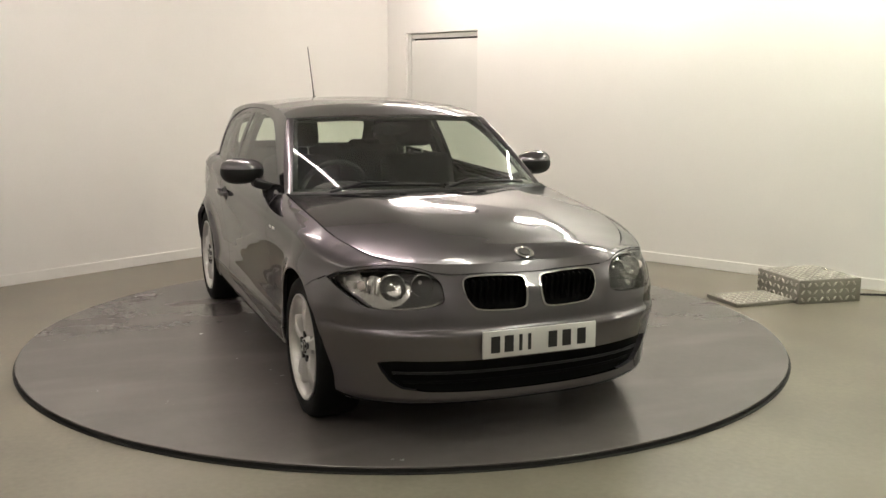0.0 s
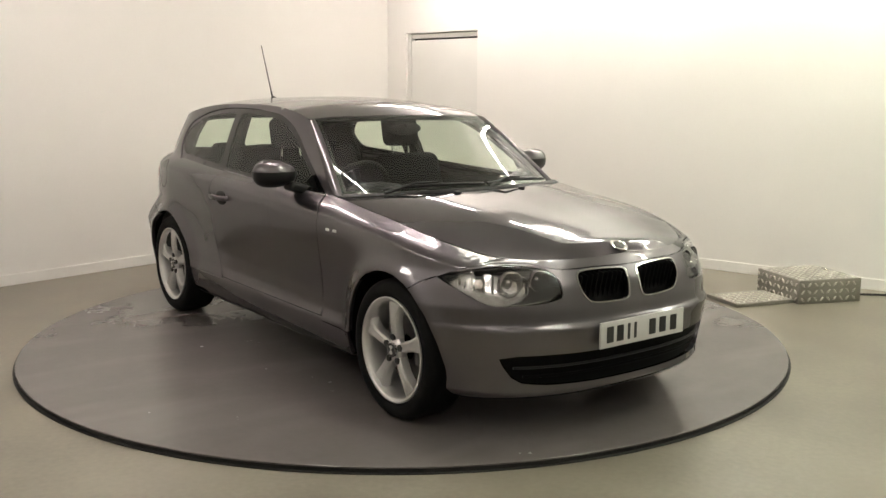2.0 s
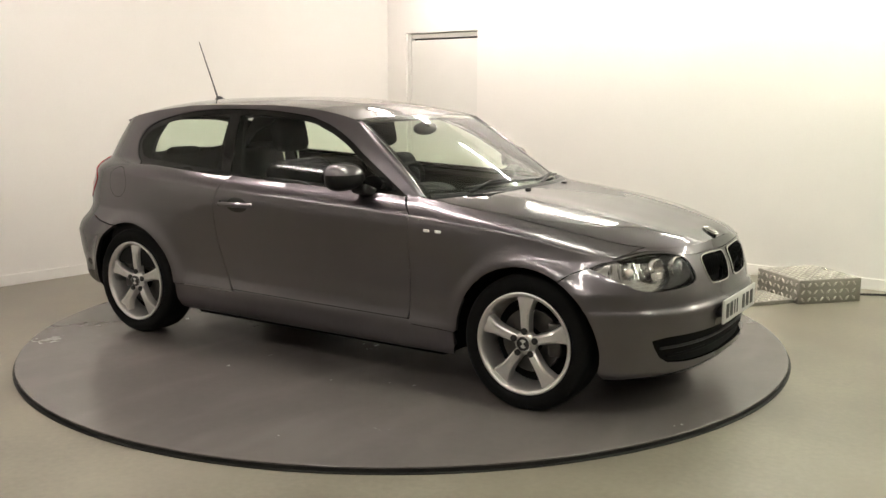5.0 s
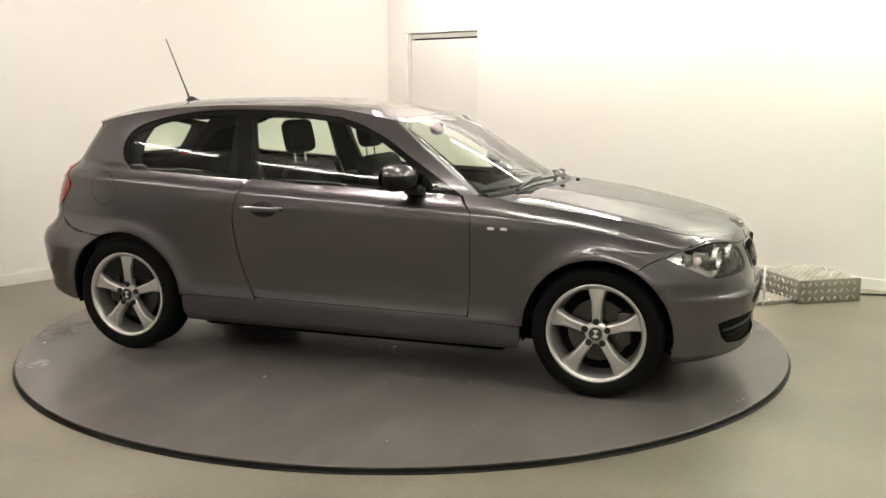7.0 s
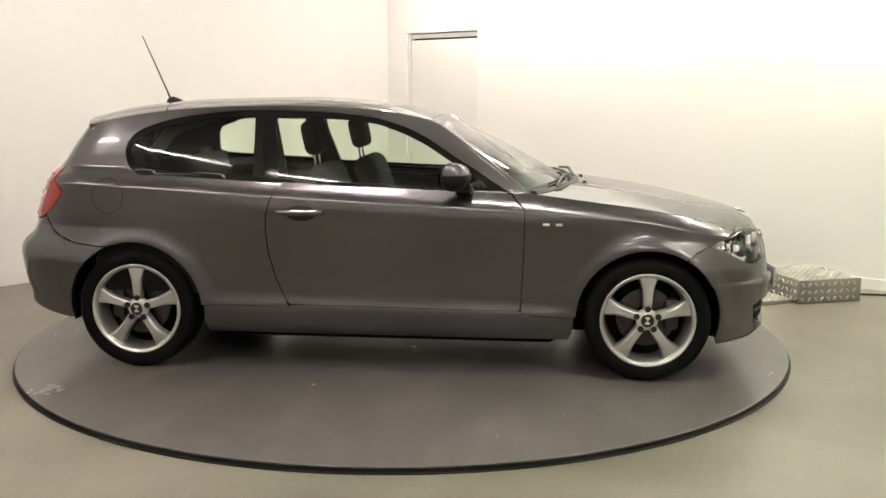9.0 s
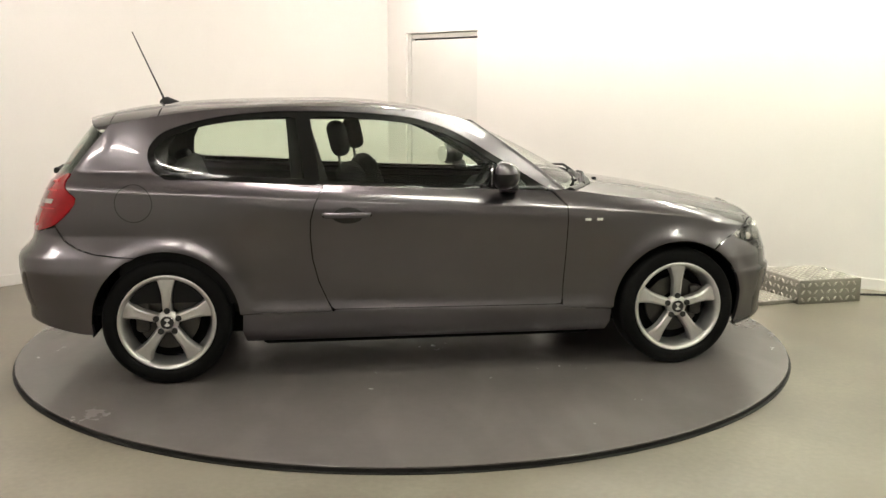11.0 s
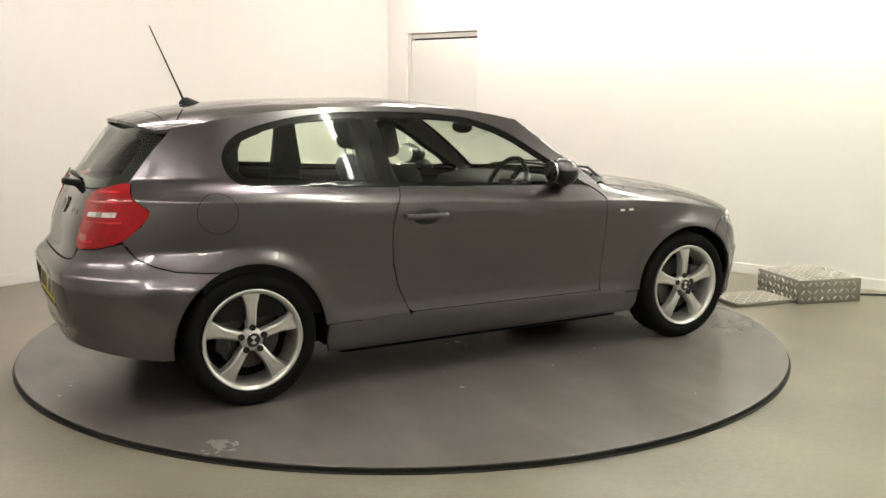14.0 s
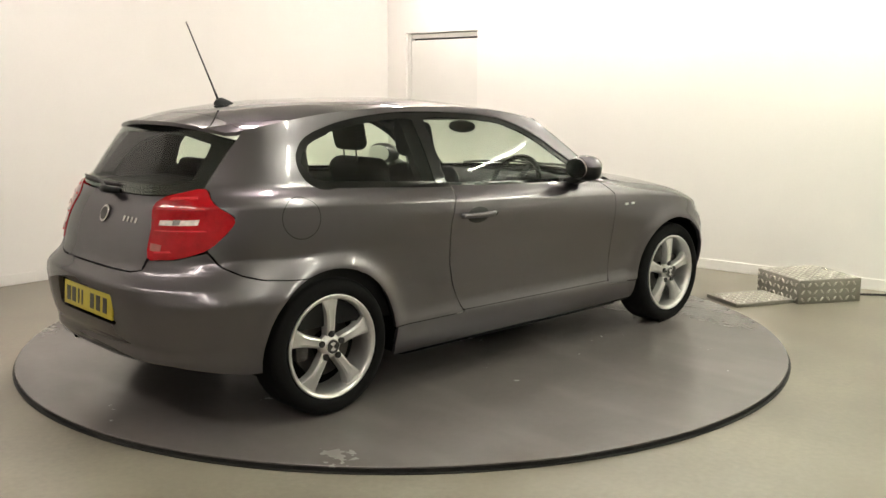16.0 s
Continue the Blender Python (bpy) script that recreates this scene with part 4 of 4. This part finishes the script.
def build_mirror(car, s):
    m = thing_part("door_mirror", car)
    shell = bmesh.new()
    bmesh.ops.create_uvsphere(shell, u_segments=32, v_segments=18, radius=1.0)
    for v in shell.verts:
        x, y, z = v.co
        k = 0.62 if x < 0 else 1.0
        v.co = Vector((0.085 * x * k, 0.114 * math.copysign(abs(y) ** 0.85, y), 0.070 * math.copysign(abs(z) ** 0.8, z) * (1 + 0.12 * y * s)))
    shell.transform(pose(0.350, s * 0.868, 1.038, 0, 0, s * 12))
    low = shell.copy()
    bmesh.ops.bisect_plane(shell, geom=shell.verts[:] + shell.edges[:] + shell.faces[:], plane_co=(0, 0, 1.050), plane_no=(0, 0, -1), clear_outer=True)
    bmesh.ops.bisect_plane(low, geom=low.verts[:] + low.edges[:] + low.faces[:], plane_co=(0, 0, 1.0495), plane_no=(0, 0, 1), clear_outer=True)
    part("mirror_cap", shell, PAINT, m)
    part("mirror_base", low, BLACK, m)
    g = lathe([(0.001, 0.0), (0.06, 0.0), (0.063, 0.004), (0.001, 0.004)], 28, "x")
    g.transform(pose(0.294, s * 0.856, 1.038, 0, 0, s * 12) @ Matrix.Diagonal((1, 1.45, 0.93, 1)))
    part("mirror_glass", g, CHROME, m, "silvered mirror glass")
    foot = box_bm((0.09, 0.12, 0.05), pose(0.40, s * 0.765, 0.963, s * 18, 0, 0), 0.015, 3)
    part("mirror_foot", foot, BLACK, m)


def thing_part(name, parent):
    e = new(name)
    e.empty_display_size = 0.1
    e.parent = parent
    return e


def build_wheel(car, x, s):
    """One wheel, its face at the car's side s."""
    w = thing_part("wheel", car)
    w.matrix_basis = pose(x, s * 0.808, HUB_Z, 0, 0, 180 if s < 0 else 0)
    # local +y points outwards; 0 is the wheel's face
    R = TYRE_R
    tyre = [(0.236, -0.010), (0.246, 0.000), (0.262, 0.006), (0.285, 0.006), (0.300, 0.000), (0.310, -0.010), (R - 0.002, -0.024), (R, -0.045), (R, -0.160), (R - 0.002, -0.182),
            (0.308, -0.196), (0.285, -0.206), (0.250, -0.200), (0.236, -0.195)]
    part("tyre", lathe(tyre, 72, closed=True), RUBBER, w, "black road tyre")
    rim = [(0.2395, -0.004), (0.2395, 0.002), (0.2345, 0.004), (0.224, 0.000), (0.2195, -0.006), (0.213, -0.030), (0.205, -0.075), (0.200, -0.150), (0.232, -0.196), (0.236, -0.19), (0.215, -0.14), (0.230, -0.02)]
    r = part("rim", lathe(rim, 72, closed=True), ALLOY, w, "silver five-spoke alloy rim")
    for k in range(5):
        a = radians(90 + 72 * k)
        bm = bmesh.new()
        rows = []
        for i in range(13):
            t = i / 12
            rad = 0.040 + (0.224 - 0.040) * t
            half = 0.0245 + 0.003 * t + 0.027 * max(0, (t - 0.45) / 0.55) ** 1.8 - 0.003 * (1 - t) ** 3
            face = -0.024 + 0.018 * math.sin(math.pi * min(1, t * 0.75 + 0.08)) - 0.004 * t
            row = []
            for c, o in ((-1.08, -0.040), (-1, -0.016), (-0.86, -0.004), (-0.5, 0.001), (0, -0.005 * t), (0.5, 0.001), (0.86, -0.004), (1, -0.016), (1.08, -0.040)):
                row.append(bm.verts.new((rad, face + o, c * half)))
            rows.append(row)
        for p, q in zip(rows, rows[1:]):
            for j in range(8):
                bm.faces.new((p[j], p[j + 1], q[j + 1], q[j]))
        bm.faces.new(rows[0])
        bm.faces.new(rows[-1])
        bm.transform(Matrix.Rotation(-a, 4, "Y"))
        part("spoke", bm, ALLOY, r)
        # black disc stands in for the shade inside a bolt hole
        hole_disc = lathe([(0.0155, -0.02), (0.0155, -0.010), (0.011, -0.009), (0.001, -0.009)], 12)
        hole_disc.transform(pose(0.057 * math.cos(a), 0.002, 0.057 * math.sin(a)))
        part("bolt_hole_shade", hole_disc, INK, r)
    hub = lathe([(0.056, -0.05), (0.056, -0.028), (0.050, -0.020), (0.040, -0.014), (0.036, -0.012), (0.001, -0.012)], 40)
    part("hub", hub, ALLOY, r)
    cap = lathe([(0.033, -0.013), (0.033, -0.006), (0.030, -0.003), (0.001, -0.002)], 32)
    c = part("hub_cap", cap, INK, r, "dark round hub cap")
    ring = lathe([(0.034, -0.010), (0.034, -0.003), (0.0315, -0.002), (0.0315, -0.010)], 32, closed=True)
    part("cap_ring", ring, CHROME, c)
    for a in (45, 225):
        q = [(0.0, 0.0)] + [(0.020 * math.cos(radians(a + 90 * i / 6)), 0.020 * math.sin(radians(a + 90 * i / 6))) for i in range(7)]
        part("cap_mark", extrude_outline(q, 0.002, pose(0, -0.0005, 0)), PLATE_W, c, smooth=False)
    disc = lathe([(0.06, -0.085), (0.150, -0.085), (0.150, -0.105), (0.06, -0.105)], 48, closed=True)
    part("brake_disc", disc, STEEL, w)
    part("brake_caliper", box_bm((0.07, 0.06, 0.16), pose(0.125 if x < 0 else -0.125, -0.09, 0.02), 0.015), STEEL, w)
    back = lathe([(0.001, -0.12), (0.200, -0.12), (0.200, -0.13), (0.001, -0.13)], 40)
    part("brake_shield", back, MESH_BLACK, w)


def build_under(car):
    u = part("underbody", box_bm((3.30, 1.08, 0.42), pose(-0.02, 0, 0.395), 0.04), MESH_BLACK, car)
    part("floor_pan", box_bm((1.74, 1.48, 0.20), pose(0, 0, 0.268), 0.03), MESH_BLACK, u)
    for x in (-AXLE, AXLE):
        for s in (-1, 1):
            bm = bmesh.new()
            rows = []
            for i in range(25):
                a = radians(-12 + 204 * i / 24)
                p = (x + (ARCH_R + 0.012) * math.cos(a), HUB_Z + (ARCH_R + 0.012) * math.sin(a))
                ed = float(half_width(p[0], p[1])) - 0.012
                rows.append([bm.verts.new((p[0], s * y, p[1])) for y in (0.50, ed)])
            for p, q in zip(rows, rows[1:]):
                bm.faces.new((p[0], p[1], q[1], q[0]))
            cap = [r[0] for r in rows]
            bm.faces.new(cap)
            part("wheel_arch_liner", bm, MESH_BLACK, u, smooth=False)
    back = [(-1.30, -0.55), (-1.62, -0.58), (-1.72, -0.62), (-1.84, -0.58), (-1.91, -0.45), (-1.95, -0.25), (-1.96, 0.0)]
    back = back + [(x, -y) for x, y in back[:-1][::-1]]
    flat = extrude_outline(back, 0.085)
    flat.transform(Matrix.Rotation(radians(90), 4, "X"))
    flat.transform(pose(0, 0, 0.320))
    part("rear_undertray", flat, MESH_BLACK, u, smooth=False)
    # rear inner valance and front inner panel, dark, behind the bumpers
    part("rear_valance", box_bm((0.20, 1.00, 0.28), pose(-1.85, 0, 0.40), 0.06), MESH_BLACK, u)
    part("front_valance", box_bm((0.20, 1.00, 0.26), pose(1.66, 0, 0.42), 0.06), MESH_BLACK, u)
    tray = [(1.30, -0.55), (1.60, -0.58), (1.68, -0.63), (1.76, -0.58), (1.85, -0.46), (1.90, -0.27), (1.915, 0.0)]
    tray = tray + [(x, -y) for x, y in tray[:-1][::-1]]
    flat = extrude_outline(tray, 0.070)
    flat.transform(Matrix.Rotation(radians(90), 4, "X"))
    flat.transform(pose(0, 0, 0.238))
    part("undertray", flat, MESH_BLACK, u, smooth=False)


def build_cabin(car):
    c = thing_part("cabin", car)
    for s in (-1, 1):
        card = [(-1.55, 0.40), (-0.95, 0.40), (0.66, 0.40), (0.66, 0.93)] + along(belt_z, 0.60, -1.28, 14, -0.012) + [(-1.55, 1.02)]
        sheet = side(s)
        panel("door_card", card, sheet, CABIN, c, step=0.06, lip=0, lift=-0.05)
        pillar = [(-0.500, 0.95), (-0.700, 0.95), (-0.730, 1.36), (-0.620, 1.36)]
        panel("pillar_trim", pillar, sheet, CABIN, c, step=0.05, lip=0.03, lift=-0.045)
        cp = [(-1.30, 1.03), (-1.325, 1.10), (-1.315, 1.20), (-1.26, 1.30), (-1.38, 1.27), (-1.60, 1.20), (-1.74, 1.06), (-1.6, 1.0)]
        panel("rear_pillar_trim", cp, sheet, CABIN, c, step=0.05, lip=0.02, lift=-0.05)
        rail = along(roof_e, -1.3, 0.18, 18, -0.006) + along(roof_e, 0.18, -1.3, 18, -0.05)
        panel("roof_rail_trim", rail, sheet, CABIN, c, step=0.05, lip=0, lift=-0.03)
    part("cabin_floor", box_bm((3.2, 1.36, 0.05), pose(-0.35, 0, 0.36), 0.01), CABIN, c)
    part("bulkhead", box_bm((0.05, 1.38, 0.55), pose(0.93, 0, 0.62), 0.01), CABIN, c)
    dash = extrude_outline([(0.90, 0.60), (0.93, 0.90), (0.86, 0.935), (0.62, 0.935), (0.46, 0.905), (0.40, 0.84), (0.42, 0.74), (0.52, 0.66), (0.60, 0.50)], 1.34, bevel=0.02)
    d = part("dashboard", dash, CABIN, c)
    hood = bmesh.new()
    bmesh.ops.create_uvsphere(hood, u_segments=20, v_segments=12, radius=1, matrix=pose(0.52, -0.36, 0.925) @ Matrix.Diagonal((0.14, 0.18, 0.055, 1)))
    part("instrument_hood", hood, CABIN, d)
    part("centre_console", box_bm((0.85, 0.22, 0.26), pose(0.10, 0, 0.50), 0.03), CABIN, c)
    # steering wheel on the car's right
    ring = bmesh.new()
    n, k = 40, 10
    rows = []
    for i in range(n):
        a = 2 * math.pi * i / n
        rows.append([ring.verts.new(((0.185 + 0.015 * math.cos(2 * math.pi * j / k)) * math.cos(a), (0.185 + 0.015 * math.cos(2 * math.pi * j / k)) * math.sin(a), 0.015 * math.sin(2 * math.pi * j / k))) for j in range(k)])
    for i in range(n):
        for j in range(k):
            ring.faces.new((rows[i][j], rows[(i + 1) % n][j], rows[(i + 1) % n][(j + 1) % k], rows[i][(j + 1) % k]))
    m = pose(0.33, -0.36, 0.905, 0, -66, 0)
    ring.transform(m)
    sw = part("steering_wheel", ring, CABIN, c)
    part("steering_boss", box_bm((0.12, 0.14, 0.05), m @ pose(0, 0, 0.0), 0.02, 3), CABIN, sw)
    for a in (90, 210, 330):
        part("steering_spoke", box_bm((0.13, 0.035, 0.02), m @ pose(0.10 * math.cos(radians(a)), 0.10 * math.sin(radians(a)), 0, 0, 0, a), 0.006), CABIN, sw)
    for y, d in ((-0.36, 0.0), (0.36, 0.12)):
        seat = thing_part("front_seat", c)
        part("cushion", box_bm((0.50, 0.50, 0.16), pose(d + 0.02, y, 0.56, 0, -8, 0), 0.06, 4), CLOTH, seat)
        part("backrest", box_bm((0.15, 0.48, 0.54), pose(d - 0.32, y, 0.81, 0, -20, 0), 0.07, 5), CLOTH, seat)
        hr = part("head_restraint", box_bm((0.10, 0.25, 0.19), pose(d - 0.455, y, 1.205, 0, -12, 0), 0.045, 4), CLOTH, seat)
        for o in (-0.06, 0.06):
            part("restraint_post", tube([(d - 0.44, y + o, 1.03), (d - 0.455, y + o, 1.14)], 0.006, 8), CHROME, hr)
    bench = thing_part("rear_bench", c)
    part("cushion", box_bm((0.50, 1.20, 0.18), pose(-0.95, 0, 0.56, 0, -6, 0), 0.06, 4), CLOTH, bench)
    part("backrest", box_bm((0.14, 1.22, 0.52), pose(-1.26, 0, 0.82, 0, -20, 0), 0.05, 4), CLOTH, bench)
    for y in (-0.36, 0.36):
        part("head_restraint", box_bm((0.08, 0.24, 0.11), pose(-1.35, y, 1.055, 0, -14, 0), 0.035, 4), CLOTH, bench)
    part("parcel_shelf", box_bm((0.42, 1.16, 0.03), pose(-1.60, 0, 1.00), 0.01), CABIN, c)
    part("boot_lining", box_bm((0.05, 1.10, 0.40), pose(-1.86, 0, 0.80, 0, 14, 0), 0.01), CABIN, c)
    bm = bmesh.new()
    bmesh.ops.create_uvsphere(bm, u_segments=24, v_segments=12, radius=1, matrix=pose(0.25, 0, 1.246) @ Matrix.Diagonal((0.025, 0.115, 0.038, 1)))
    im = part("interior_mirror", bm, CABIN, c)
    part("mirror_stalk", tube([(0.25, 0, 1.25), (0.280, 0, 1.272)], 0.012, 8), CABIN, im)


def build_fittings(car):
    # aerial on the roof
    z = float(roof_c(-1.37))
    fin = bmesh.new()
    bmesh.ops.create_uvsphere(fin, u_segments=20, v_segments=12, radius=1)
    for v in fin.verts:
        x, y, zz = v.co
        k = 1.0 if x > 0 else 0.6
        v.co = Vector((0.075 * x * k, 0.024 * y * (1 - 0.5 * max(0, x)), max(0.0, zz) * 0.036 * (1 - 0.75 * max(0, x))))
    fin.transform(pose(-1.385, 0, z - 0.003, 0, -2, 0))
    a = part("aerial_base", fin, BLACK, car, "black aerial foot on the roof")
    part("aerial_mast", tube([(-1.405, 0, z + 0.02), (-1.43, 0, z + 0.08), (-1.56, 0, z + 0.385)], 0.0065, 8, taper=0.0028), BLACK, a)
    # windscreen wipers at rest
    for y0, y1 in ((-0.52, 0.02), (0.05, 0.56)):
        pts = []
        for i in range(9):
            y = y0 + (y1 - y0) * i / 8
            q = screen(np.array(y / 0.70), np.array(0.035 + 0.02 * math.sin(math.pi * i / 8)))
            pts.append((float(q[0]) + 0.014, float(q[1]), float(q[2]) + 0.016))
        w = part("windscreen_wiper", tube(pts, 0.008, 8), BLACK, car)
        arm = [(pts[0][0] + 0.04, pts[0][1] - 0.02, pts[0][2] - 0.015), (pts[2][0] + 0.03, pts[2][1], pts[2][2] + 0.02), (pts[4][0] + 0.008, pts[4][1], pts[4][2] + 0.014)]
        part("wiper_arm", tube(arm, 0.010, 8, taper=0.006), BLACK, w)


car = thing("car", "graphite grey metallic three-door hatchback with silver alloy wheels, on the turntable", "car")
build_body(car)
for sgn in (-1, 1):
    build_mirror(car, sgn)
    for ax in (-AXLE, AXLE):
        build_wheel(car, ax, sgn)
build_under(car)
build_cabin(car)
build_fittings(car)


# ---- what moves: the turntable turns evenly and carries the car ----
TURN_0, TURN_RATE = -69.60, 6.8995
CAR_X, CAR_Y = 0.0196, -0.2002


def motions():
    table_rows, car_rows = [], []
    for i in range(33):
        t = i * 0.5
        a = TURN_0 + TURN_RATE * t
        c, s = math.cos(radians(a)), math.sin(radians(a))
        table_rows.append((t, pose(0, 0, 0, 0, 0, a)))
        car_rows.append((t, pose(c * CAR_X - s * CAR_Y, s * CAR_X + c * CAR_Y, 0, 0, 0, a)))
    walk(turntable, table_rows)
    walk(car, car_rows)


motions()
